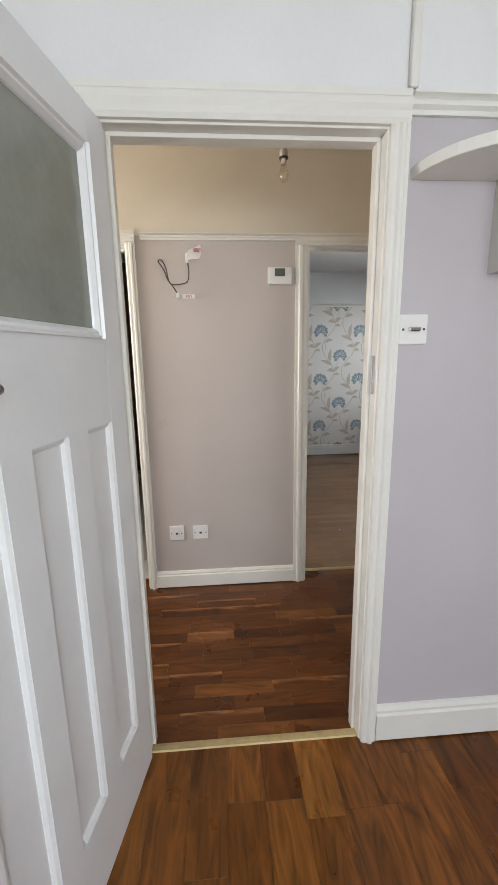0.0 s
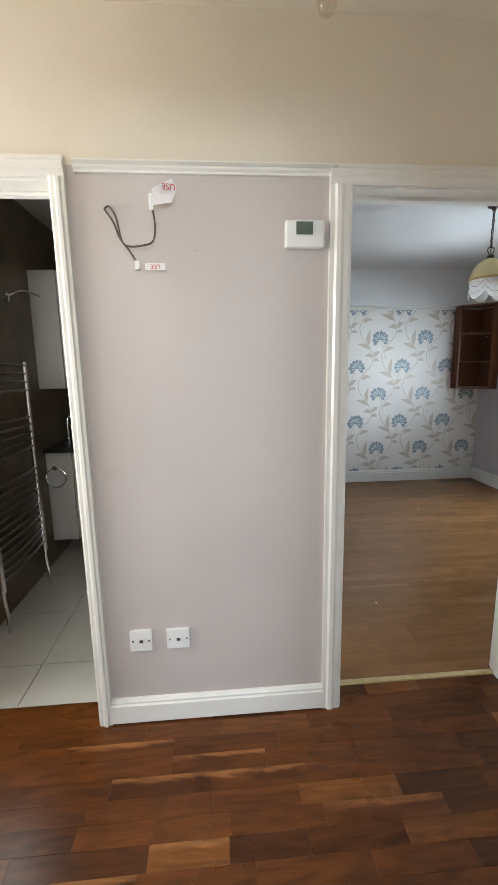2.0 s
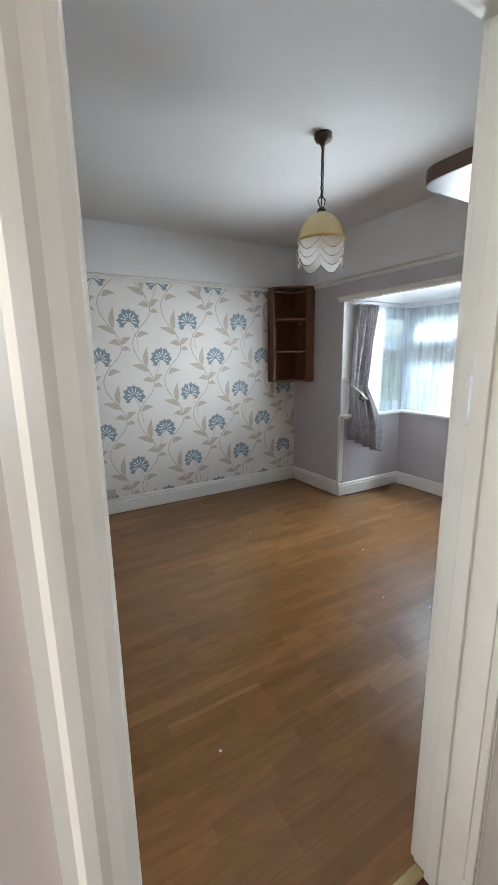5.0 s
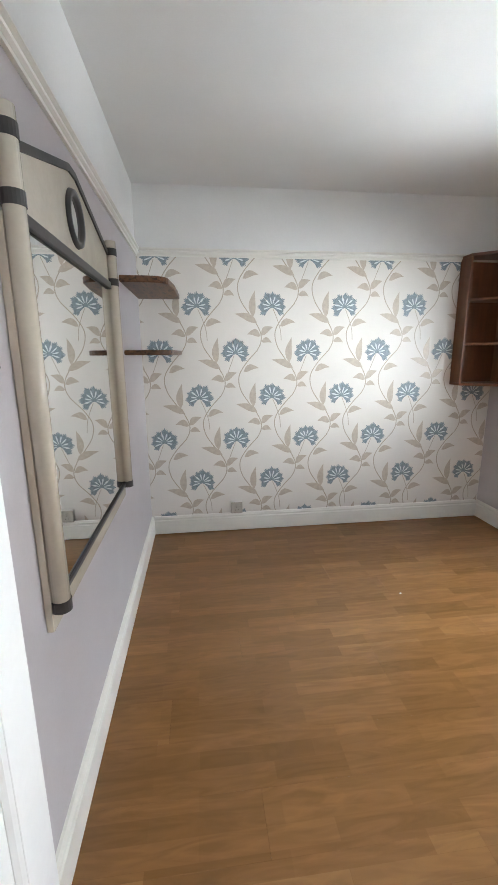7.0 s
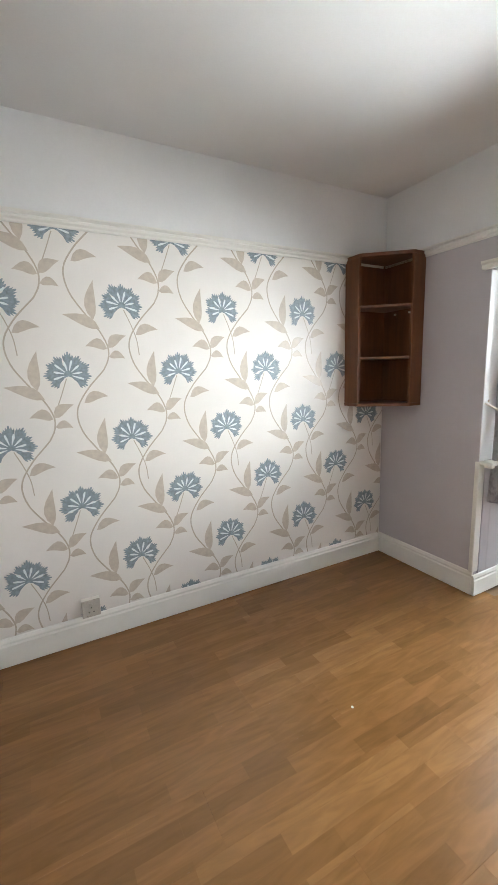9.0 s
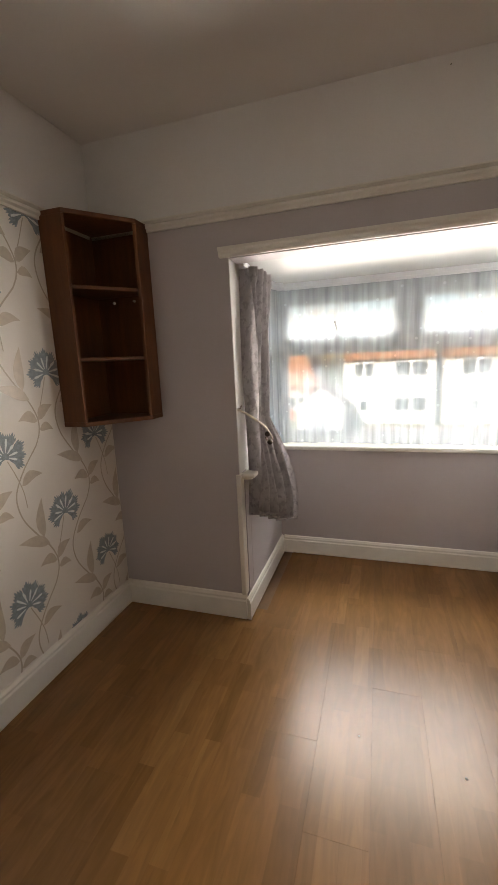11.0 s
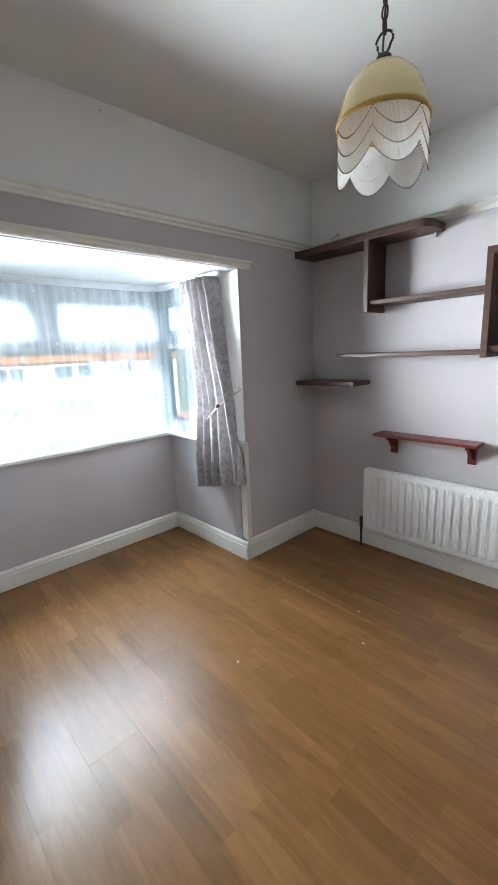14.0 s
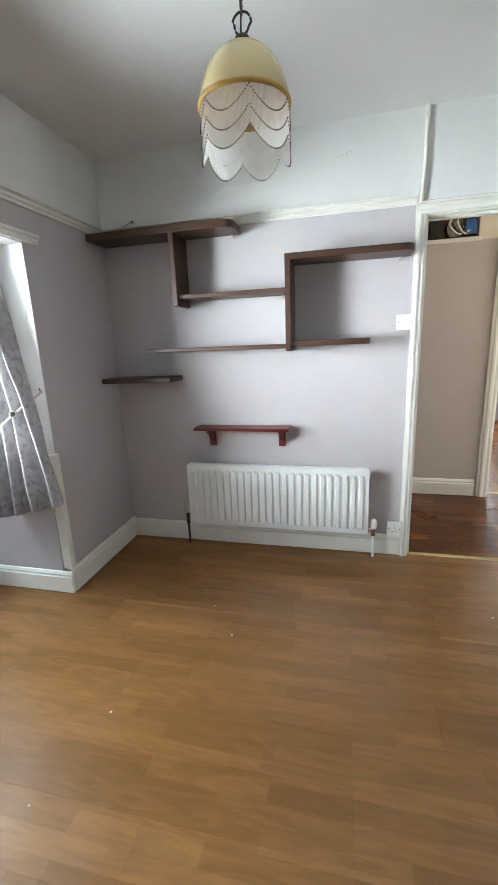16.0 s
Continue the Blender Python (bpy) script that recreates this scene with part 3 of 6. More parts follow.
part("trim", block(0.520, KN - 0.022, 2.110, 0.545, KN, H, 0.006), GLOSS, None, "white painted boxed cable conduit running to the ceiling", "trim", kind="structure")


def door_frame(name, x0, x1, top, y0, y1, sides, label, stop):
    """A lining round an opening along x, with door stops and moulded architraves on the sides asked for."""
    f = thing(name, label, "door frame", ((x0 + x1) / 2, (y0 + y1) / 2, 0), kind="structure")
    t = 0.025
    part("jamb", block(x0, y0, 0, x0 + t, y1, top - t, 0.002), GLOSS, f)
    part("jamb", block(x1 - t, y0, 0, x1, y1, top - t, 0.002), GLOSS, f)
    part("head", block(x0, y0, top - t, x1, y1, top, 0.002), GLOSS, f)
    part("stop", block(x0 + t, stop, 0, x0 + t + 0.012, stop + 0.035, top - t - 0.012, 0.002), GLOSS, f)
    part("stop", block(x1 - t - 0.012, stop, 0, x1 - t, stop + 0.035, top - t - 0.012, 0.002), GLOSS, f)
    part("stop", block(x0 + t, stop, top - t - 0.012, x1 - t, stop + 0.035, top - t, 0.002), GLOSS, f)
    for y, out, wl, wr, wt in sides:
        for p, w, way in ((x0 + t - 0.006, wl, -1), (x1 - t + 0.006, wr, 1)):
            if w:
                prof = [(o, u * w / 0.082) for o, u in ARCH]
                part("architrave", profile(prof, (p, y, 0), (p, y, top - t + 0.006), up=(way, 0, 0), side=(0, out, 0)), GLOSS, f)
        prof = [(o, u * wt / 0.082) for o, u in ARCH]
        part("architrave", profile(prof, (x0 + t - 0.006 - wl, y, top - t + 0.006), (x1 - t + 0.006 + wr, y, top - t + 0.006), up=(0, 0, 1), side=(0, out, 0)), GLOSS, f)
    return f


frame_1 = door_frame("door_frame_1", D1[0], D1[1], D1[3], KN, HS, [(KN, -1, 0.075, 0.052, 0.082), (HS, 1, 0.082, 0.09, 0.06)], "white gloss painted kitchen door frame with worn edges", 1.262)
frame_2 = door_frame("door_frame_2", D2[0], D2[1], D2[3], HN, BS, [(HN, -1, 0.075, 0.004, 0.062), (BS, 1, 0.04, 0.055, 0.062)], "chipped cream-white painted bedroom door frame", 2.40)
frame_3 = door_frame("door_frame_3", D3[0], D3[1], D3[3], HN, HN + 0.12, [(HN, -1, 0.06, 0.05, 0.062)], "cream-white painted bathroom door frame", 2.42)
part("strike_plate", block(0.468, 1.23, 1.296, 0.4715, 1.258, 1.413, 0.001), CHROME, frame_1, "worn steel strike plate")
part("strike_plate", block(1.268, 2.42, 1.25, 1.2715, 2.445, 1.36, 0.001), CHROME, frame_2, "worn steel strike plate")

part("threshold_strip", profile([(-0.018, 0), (-0.014, 0.005), (0, 0.007), (0.014, 0.005), (0.018, 0)], (D1[0] + 0.026, 1.247, 0), (D1[1] - 0.026, 1.247, 0), side=(0, 1, 0)), BRASS_STRIP, None, "pale brass threshold strip between kitchen and hall floors", "threshold strip")
part("threshold_strip", profile([(-0.016, 0), (-0.012, 0.005), (0, 0.007), (0.012, 0.005), (0.016, 0)], (D2[0] + 0.026, 2.452, 0), (D2[1] - 0.03, 2.452, 0), side=(0, 1, 0)), BRASS_STRIP, None, "brass threshold strip at the bedroom doorway", "threshold strip")

# ---- bay window ----
SB = part("window_sill", slab_of([(3.25, 3.19), (3.25, 3.265), (4.02, 3.265), (4.02, 4.83), (3.25, 4.83), (3.25, 4.885), (3.70, 4.885), (3.70, 4.93), (4.24, 4.93), (4.24, 3.13), (3.70, 3.13), (3.70, 3.19)], SILL, SILL + 0.028, 0.008), GLOSS, None, "white gloss painted sill board running round the bay", "window sill", kind="structure")
WZ0, WZ1 = SILL + 0.028, 1.905


def glazed(name, y_or_x, lo, hi, axis, lights, label):
    """A plastic window frame with panes; lights are (lo, hi, z0, z1, opens)."""
    w = thing(name, label, "window", (y_or_x, (lo + hi) / 2, WZ0) if axis == "y" else ((lo + hi) / 2, y_or_x, WZ0), kind="structure")

    def blk(a, z0, b, z1, d0, d1, bev=0.004):
        if axis == "y":
            return block(y_or_x + d0, a, z0, y_or_x + d1, b, z1, bev)
        return block(a, y_or_x + d0, z0, b, y_or_x + d1, z1, bev)

    cuts_a = sorted({lo, hi, *[v for l in lights for v in l[:2]]})
    cuts_z = sorted({WZ0, WZ1, *[v for l in lights for v in l[2:4]]})
    bm = bmesh.new()
    for a, b in zip(cuts_a, cuts_a[1:]):
        for c, d in zip(cuts_z, cuts_z[1:]):
            if any(l[0] < (a + b) / 2 < l[1] and l[2] < (c + d) / 2 < l[3] for l in lights):
                continue
            if axis == "y":
                box(bm, y_or_x - 0.03, a, c, y_or_x + 0.03, b, d)
            else:
                box(bm, a, y_or_x - 0.03, c, b, y_or_x + 0.03, d)
    part("window_frame", bm, UPVC, w)
    for a, b, c, d, opens in lights:
        pane = part("pane", blk(a, c, b, d, -0.004, 0.004, 0), PANE, w)
        pane.visible_shadow = False
        if opens:
            s = 0.035
            for q in ((a - s, c - s, b + s, c), (a - s, d, b + s, d + s), (a - s, c, a, d), (b, c, b + s, d)):
                part("sash", blk(*q, -0.045, -0.0305, 0.003), UPVC, w)
            m = (a + b) / 2
            part("handle", tube([(y_or_x - 0.05, m, c - 0.02), (y_or_x - 0.075, m + 0.01, c + 0.01), (y_or_x - 0.08, m + 0.03, c + 0.075)], 0.007), CHROME, w, "small chrome window handle")
        else:
            for q in ((a, c, b, c + 0.012), (a, d - 0.012, b, d), (a, c + 0.012, a + 0.012, d - 0.012), (b - 0.012, c + 0.012, b, d - 0.012)):
                part("bead", blk(*q, -0.022, -0.005, 0.002), UPVC, w)
    return w


glazed("window_1", 4.20, 3.11, 4.95, "y", [(3.20, 4.83, 0.90, 1.447, False), (3.25, 3.93, 1.572, 1.768, True), (4.105, 4.80, 1.572, 1.768, True)], "white plastic bay window with two top lights and one wide pane")
glazed("window_2", 3.14, 3.70, 4.17, "x", [(3.76, 4.12, 0.90, 1.447, False), (3.76, 4.12, 1.572, 1.768, False)], "narrow white plastic side window of the bay")
glazed("window_3", 4.92, 3.70, 4.17, "x", [(3.76, 4.12, 0.90, 1.447, False), (3.76, 4.12, 1.572, 1.768, False)], "narrow white plastic side window of the bay")

# painted beam moulding over the bay, corner beads at its jambs
part("trim", profile([(0, 0), (0.018, 0), (0.026, 0.010), (0.026, 0.022), (0.036, 0.03), (0.036, 0.042), (0, 0.042)], (BE, 3.107, 1.889), (BE, 4.925, 1.889), side=(-1, 0, 0)), GLOSS, None, "worn cream painted moulding over the bay opening", "trim", kind="structure")
for y0, y1 in ((3.176, 3.215), (4.873, 4.90)):
    part("trim", block(BE - 0.012, y0, 0.145, BE + 0.045, y1, 0.83, 0.005), GLOSS, None, "cream painted corner post at the bay opening", "trim", kind="structure")
part("trim", block(BE - 0.010, 4.80, 0.815, BE + 0.07, 4.872, 0.838, 0.008), GLOSS, None, "rounded nosing at the end of the sill", "trim", kind="structure")

for y0, y1 in ((3.187, 3.1935), (4.8815, 4.888)):
    part("trim", block(BE + 0.002, y0, 0.832, BE + 0.119, y1, 1.884, 0.001), WHITE_WALL, None, "white painted jamb lining of the bay opening", "trim", kind="structure")

for y0, y1 in ((3.17, 3.2185), (4.8705, 4.90)):
    part("trim", block(BE + 0.046, y0, 0.0, BE + 0.1195, y1, 0.789), MAUVE, None, "mauve-grey painted end of the low bay wall", "trim", kind="structure")

# curtain track and net
ctr = thing("curtain_track", "white plastic curtain track bent round the bay ceiling", "curtain track", (4.0, 4.03, 1.87))
for dx, z in ((0.0, 1.872), (0.05, 1.862)):
    pts = [(3.32, 3.235 - dx * 0.6, z), (3.90 + dx, 3.235 - dx * 0.6, z), (3.99 + dx, 3.27, z), (4.03 + dx, 3.40, z), (4.03 + dx, 4.66, z), (3.99 + dx, 4.80, z), (3.90 + dx, 4.845 + dx * 0.5, z), (3.32, 4.845 + dx * 0.5, z)]
    bm = bmesh.new()
    prev = None
    for p in spline(pts, 5):
        ring = [bm.verts.new((p.x, p.y, p.z)), bm.verts.new((p.x, p.y, p.z + 0.024)), bm.verts.new((p.x + 0.006, p.y + 0.002, p.z + 0.024)), bm.verts.new((p.x + 0.006, p.y + 0.002, p.z))]
        if prev:
            for k in range(4):
                bm.faces.new((prev[k], prev[(k + 1) % 4], ring[(k + 1) % 4], ring[k]))
        prev = ring
    part("track", bm, UPVC, ctr)


def net(name, path, z0, z1, label):
    """A thin gathered sheet along a path of (x, y)."""
    bm = bmesh.new()
    pts = spline([(x, y, 0) for x, y in path], 60)
    n = len(pts)
    rows = []
    s = 0.0
    for k, p in enumerate(pts):
        q = pts[min(k + 1, n - 1)] - pts[max(k - 1, 0)]
        side = Vector((-q.y, q.x, 0)).normalized()
        s += (p - pts[max(k - 1, 0)]).length
        col = []
        for r in range(9):
            u = r / 8
            w = 0.010 * math.sin(s * 62 + 0.6 * math.sin(s * 9)) + 0.007 * math.sin(s * 27 + 1.3) + 0.006 * noise.noise((s * 8, u * 2, 3.1))
            col.append(bm.verts.new(p + side * w * (0.45 + 0.55 * (1 - u)) + Vector((0, 0, z0 + (z1 - z0) * u))))
        rows.append(col)
    for a, b in zip(rows, rows[1:]):
        for r in range(8):
            bm.faces.new((a[r], b[r], b[r + 1], a[r + 1]))
    return part(name, bm, NET, None, label, "net curtain", smooth=True)


net("net_curtain", [(3.66, 3.20), (3.9, 3.20), (4.07, 3.215), (4.11, 3.27), (4.115, 3.6), (4.115, 4.03), (4.115, 4.45), (4.11, 4.79), (4.07, 4.86), (3.9, 4.875), (3.66, 4.875)], SILL + 0.035, 1.868, "sheer white net curtain hung round the bay window")


def curtain(name, side, label, top, tie, low, hem, ytop, ytie, ylow):
    """A gathered curtain on the side of the bay. top, tie, low: (x0, x1) of its width; hem: its lower edge."""
    zt, ztie = 1.865, 1.10
    th = thing(name, label, "curtain", ((top[0] + top[1]) / 2, ytop[0], hem[1]))
    bm = bmesh.new()
    nu, nv = 110, 46
    grid = []
    for j in range(nv + 1):
        z = zt + (hem[1] - zt) * j / nv
        if z > ztie:
            u = (zt - z) / (zt - ztie)
            e = u ** 1.15
            x0, x1 = (top[k] + (tie[k] - top[k]) * e for k in range(2))
            ya, yb = (ytop[k] + (ytie[k] - ytop[k]) * e for k in range(2))
            deep = 0.056 - 0.018 * e
        else:
            u = (ztie - z) / (ztie - hem[1])
            e = math.sin(u * math.pi / 2)
            x0, x1 = (tie[k] + (low[k] - tie[k]) * e for k in range(2))
            ya, yb = (ytie[k] + (ylow[k] - ytie[k]) * e for k in range(2))
            deep = 0.038 + 0.030 * e
        row = []
        for i in range(nu + 1):
            s = i / nu
            ph = 2 * math.pi * 4.3 * s + 1.3 * math.sin(2.2 * z + 5 * s + side) + 0.5 * math.sin(9 * s)
            w = deep * math.sin(ph) + 0.008 * math.sin(2.3 * ph + 4 * z) + 0.006 * noise.noise((s * 7, z * 5, side))
            if z > zt - 0.09:
                w += 0.010 * math.sin(2 * math.pi * 16 * s)
            lift = (hem[0] - hem[1]) * (1 - s) * max(0.0, (ztie - z) / (ztie - hem[1]))
            row.append(bm.verts.new((x0 + (x1 - x0) * s, ya + (yb - ya) * s + side * w, z + lift + (0.012 * math.sin(ph) if j == nv else 0))))
        grid.append(row)
    for a, b in zip(grid, grid[1:]):
        for i in range(nu):
            bm.faces.new((a[i], a[i + 1], b[i + 1], b[i]))
    bmesh.ops.solidify(bm, geom=bm.faces, thickness=0.003)
    part("drape", bm, CURTAIN, th, smooth=True)
    return th


cr = curtain("curtain", 1, "grey velvet curtain with pencil pleats, tied back with rope", (3.37, 3.64), (3.22, 3.56), (3.12, 3.55), (0.58, 0.48), (3.27, 3.27), (3.28, 3.28), (3.30, 3.30))
cl = curtain("curtain", -1, "grey velvet curtain with pencil pleats, tied back and swept aside", (3.32, 3.56), (3.29, 3.46), (3.25, 3.55), (0.61, 0.46), (4.835, 4.82), (4.835, 4.81), (4.81, 4.69))

for y, s, label in ((3.19, 1, "cream twisted rope tieback with a dark bead on a wall hook"), (4.885, -1, "cream rope tieback hung with dark beads on a wall hook")):
    tb = thing("curtain_tieback", label, "tieback", (3.3, y, 1.0))
    part("rope", tube(spline([(3.225, y + s * 0.004, 1.17), (3.26, y + s * 0.06, 1.13), (3.34, y + s * 0.115, 1.06), (3.45, y + s * 0.125, 0.97), (3.55, y + s * 0.10, 0.90), (3.58, y + s * 0.04, 0.90)], 6), 0.006), ROPE, tb)
    part("hook", tube([(3.225, y, 1.175), (3.225, y + s * 0.02, 1.175), (3.225, y + s * 0.025, 1.19)], 0.004), CHROME, tb)
    for q in ((3.325, 0.125, 1.07),) if s > 0 else ((3.36, 0.12, 1.02), (3.39, 0.125, 0.97), (3.42, 0.125, 0.92), (3.37, 0.10, 0.99)):
        part("bead", lathe([(0.0, -0.016), (0.011, -0.011), (0.016, 0), (0.011, 0.011), (0.0, 0.016)], (q[0], y + s * q[1], q[2]), 12), BRONZE, tb, smooth=True)


# ---- outside ----
ground = part("ground", block(4.6, -140, -4.2, 260, 150, -3.9), GRASS, None, "verge and garden ground reaching to the distance", "ground", kind="structure")
part("road", block(17, -140, -3.90, 24, 150, -3.86), ASPHALT, None, "grey asphalt road", "road", kind="structure")
for x in (15.0, 24.0):
    part("pavement", block(x, -140, -3.90, x + 2.0, 150, -3.74), SLABS, None, "pale concrete pavement with a kerb", "pavement", kind="structure")


def house(name, y, w, x, deep, eaves, ridge, walls, label, storeys=2, hip=0.0):
    """A terraced house front facing the road, with roof, windows and a door."""
    h = thing(name, label, "house", (x + deep / 2, y, -3.9), "houses across the road")
    g = -3.9
    part("wall", block(x, y - w / 2, g, x + deep, y + w / 2, g + eaves), walls, h)
    bm = bmesh.new()
    e = 0.35
    a = [bm.verts.new((x - e, y + s * (w / 2 + 0.02), g + eaves)) for s in (-1, 1)]
    b = [bm.verts.new((x + deep / 2, y + s * (w / 2 + 0.02 - hip), g + ridge)) for s in (-1, 1)]
    c = [bm.verts.new((x + deep + e, y + s * (w / 2 + 0.02), g + eaves)) for s in (-1, 1)]
    bm.faces.new((a[0], a[1], b[1], b[0]))
    bm.faces.new((b[0], b[1], c[1], c[0]))
    bm.faces.new((a[0], b[0], c[0]))
    bm.faces.new((a[1], b[1], c[1]))
    bm.faces.new((a[0], a[1], c[1], c[0]))
    part("roof", bm, ROOF_TILE, h)
    for s in range(storeys):
        z = g + 0.95 + 2.75 * s
        for k, (yy, ww) in enumerate(((y - w * 0.24, w * 0.36), (y + w * 0.27, w * 0.22))):
            if s == 0 and k == 1:
                d = part("door", block(x - 0.05, yy - 0.5, g, x + 0.03, yy + 0.5, g + 2.1, 0.02), UPVC, h)
                part("pane", block(x - 0.06, yy - 0.3, g + 1.1, x - 0.051, yy + 0.3, g + 1.9), DARK_GLASS, d)
                continue
            win = part("window", block(x - 0.06, yy - ww / 2, z, x + 0.02, yy + ww / 2, z + 1.3, 0.02), UPVC, h)
            for q in (-1, 1):
                part("pane", block(x - 0.075, yy + q * ww / 4 - ww / 4 + 0.07, z + 0.1, x - 0.062, yy + q * ww / 4 + ww / 4 - 0.07, z + 1.2), DARK_GLASS, win)
    return h


house("house", 3.4, 7.0, 36, 8, 5.2, 7.7, RENDER, "white rendered two-storey house with a brown tiled roof")
house("house", -5.5, 9.6, 36, 8, 5.2, 8.2, RENDER, "white rendered two-storey house with a hipped orange tile roof", hip=3.9)
house("house", -14.2, 7.0, 36, 8, 5.2, 7.7, RENDER, "white rendered end-of-row house across the road")
house("house", 13.2, 8.0, 38, 8, 3.1, 9.6, BRICKWORK, "red brick house with a tall hipped roof across the road", 1, hip=3.2)
house("house", 23.5, 8.0, 38, 8, 3.1, 5.9, BRICKWORK, "low red brick house across the road", 1)

garage = thing("garage", "white rendered garage with a grey door and pitched roof", "garage", (32.5, 8.2, -3.9))
bm = bmesh.new()
for x in (30.5, 35.0):
    pts = [(x, 6.6, -3.9), (x, 9.8, -3.9), (x, 9.8, -1.6), (x, 8.2, -0.5), (x, 6.6, -1.6)]
    ring = [bm.verts.new(p) for p in pts]
    bm.faces.new(ring)
    if x < 31:
        first = ring
for k in range(5):
    bm.faces.new((first[k], first[(k + 1) % 5], ring[(k + 1) % 5], ring[k]))
part("wall", bm, RENDER, garage)
part("door", block(30.44, 7.1, -3.9, 30.5, 9.3, -1.8, 0.02), GARAGE_DOOR, garage)
for s in (-1, 1):
    bm = bmesh.new()
    q = [(30.2, 8.2, -0.40), (30.2, 8.2 + s * 1.85, -1.67), (35.1, 8.2 + s * 1.85, -1.67), (35.1, 8.2, -0.40)]
    f = bm.faces.new([bm.verts.new(p) for p in q])
    bmesh.ops.solidify(bm, geom=[f], thickness=0.09)
    part("roof", bm, ROOF_TILE, garage)

for y0, y1, label in ((-14, 5.2, "low red brick garden wall with coping"), (10.5, 26, "low red brick garden wall beside the drive")):
    gw = thing("garden_wall", label, "garden wall", (28.0, (y0 + y1) / 2, -3.9))
    part("brickwork", block(27.9, y0, -3.9, 28.12, y1, -2.95), BRICKWORK, gw)
    part("coping", block(27.86, y0, -2.95, 28.16, y1, -2.88, 0.01), SLABS, gw)


def tree(x, y, height, spread, label, seed):
    """A small tree: tapered trunk, limbs, and a ragged crown of leaf clumps."""
    rnd = random.Random(seed)
    t = thing("tree", label, "tree", (x, y, -3.9))
    bm = bmesh.new()
    tips = []
    for k in range(9):
        a = k * 2.4
        p = Vector((x, y, -3.9 + height * (0.25 + 0.05 * k)))
        tip = p + Vector((math.cos(a) * spread * 0.7, math.sin(a) * spread * 0.7, height * 0.28))
        tube([p, (p + tip) / 2 + Vector((0, 0, 0.15)), tip], 0.04, 6, bm)
        tips += [tip, (p + tip) / 2]
    tube([(x, y, -3.9), (x + 0.05, y, -3.9 + height * 0.4), (x, y + 0.05, -3.9 + height * 0.85)], 0.11, 8, bm)
    part("trunk", bm, BARK, t)
    bm = bmesh.new()
    for k in range(1500):
        c = rnd.choice(tips) + Vector((rnd.gauss(0, 1), rnd.gauss(0, 1), rnd.gauss(0, 0.8))) * spread * 0.33
        s = rnd.uniform(0.08, 0.20)
        u = Vector((rnd.gauss(0, 1), rnd.gauss(0, 1), rnd.gauss(0, 1))).normalized()
        v = u.orthogonal().normalized()
        bm.faces.new([bm.verts.new(c + s * q) for q in (u, 0.5 * v, -u, -0.5 * v)])
    part("crown", bm, AUTUMN, t)
    return t


tree(46.5, -8.0, 12.6, 3.6, "tree with yellow-orange autumn leaves behind the houses", 1)
tree(48.5, 1.6, 10.2, 2.8, "tree with yellow autumn leaves behind the houses", 2)
tree(46.5, 10.2, 11.6, 3.0, "tree with orange autumn leaves behind the low houses", 3)


def parked_car(x, y, material, label):
    """A parked car along the road."""
    c = thing("car", label, "car", (x, y, -3.86))
    g = -3.86
    bm = bmesh.new()
    side = [(-2.05, 0.35), (-2.0, 0.75), (-1.1, 0.92), (-0.55, 1.42), (0.95, 1.45), (1.65, 0.98), (2.0, 0.9), (2.05, 0.35)]
    rings = []
    for s in (-0.82, -0.78, 0.78, 0.82):
        k = 0.96 if abs(s) > 0.8 else 1.0
        rings.append([bm.verts.new((x + s * (0.86 if z > 1.1 else 1), y + yy * k, g + z)) for yy, z in side])
    for a, b in zip(rings, rings[1:]):
        for i in range(len(side)):
            j = (i + 1) % len(side)
            bm.faces.new((a[i], a[j], b[j], b[i]))
    bm.faces.new(rings[0])
    bm.faces.new(rings[-1])
    body = part("body", bm, material, c)
    for yy0, yy1 in ((-0.5, 0.15), (0.2, 0.85)):
        part("side_window", block(x - 0.80, y + yy0, g + 0.98, x - 0.69, y + yy1, g + 1.36, 0.02), DARK_GLASS, body)
    for yy in (-1.3, 1.3):
        for s in (-1, 1):
            w = part("wheel", lathe([(0.0, -0.09), (0.31, -0.09), (0.32, 0), (0.31, 0.09), (0.0, 0.09)], (x + s * 0.74, y + yy, g + 0.32), 20, "x"), TYRE, c)
    return c


parked_car(22.8, 12.2, CAR_PAINT, "white hatchback parked at the kerb")
parked_car(22.8, 6.0, mat("blue_car_paint", (0.06, 0.14, 0.32), 0.2, 0.02, 2, 30, 0.0, coat=0.6), "blue hatchback parked at the kerb")

# windows of the hall, bathroom and kitchen
hw = thing("window_5", "white plastic window at the end of the hall", "window", (-2.07, 1.84, 1.1), kind="structure")
for q in ((1.52, 1.1, 2.16, 1.15), (1.52, 2.09, 2.16, 2.14), (1.52, 1.15, 1.57, 2.09), (2.11, 1.15, 2.16, 2.09)):
    part("window_frame", block(-2.10, q[0], q[1], -2.06, q[2], q[3], 0.004), UPVC, hw)
# Unseen box added outside the hall window to keep the sun out.
for name, q in (("wall_sun_block_west", (-3.0, 1.2, 0, -2.9, 2.5, 2.7)), ("wall_sun_block_south", (-2.9, 1.2, 0, -2.1, 1.3, 2.7)), ("wall_sun_block_north", (-2.9, 2.4, 0, -2.1, 2.5, 2.7))):
    part(name, block(*q), CREAM_WALL, None, "unseen plain wall added past the hall window to block the sun", "wall", kind="structure")
part("ceiling_sun_block", block(-3.0, 1.2, 2.7, -2.1, 2.5, 2.8), CREAM_WALL, None, "unseen plain ceiling added past the hall window to block the sun", "ceiling", kind="structure")
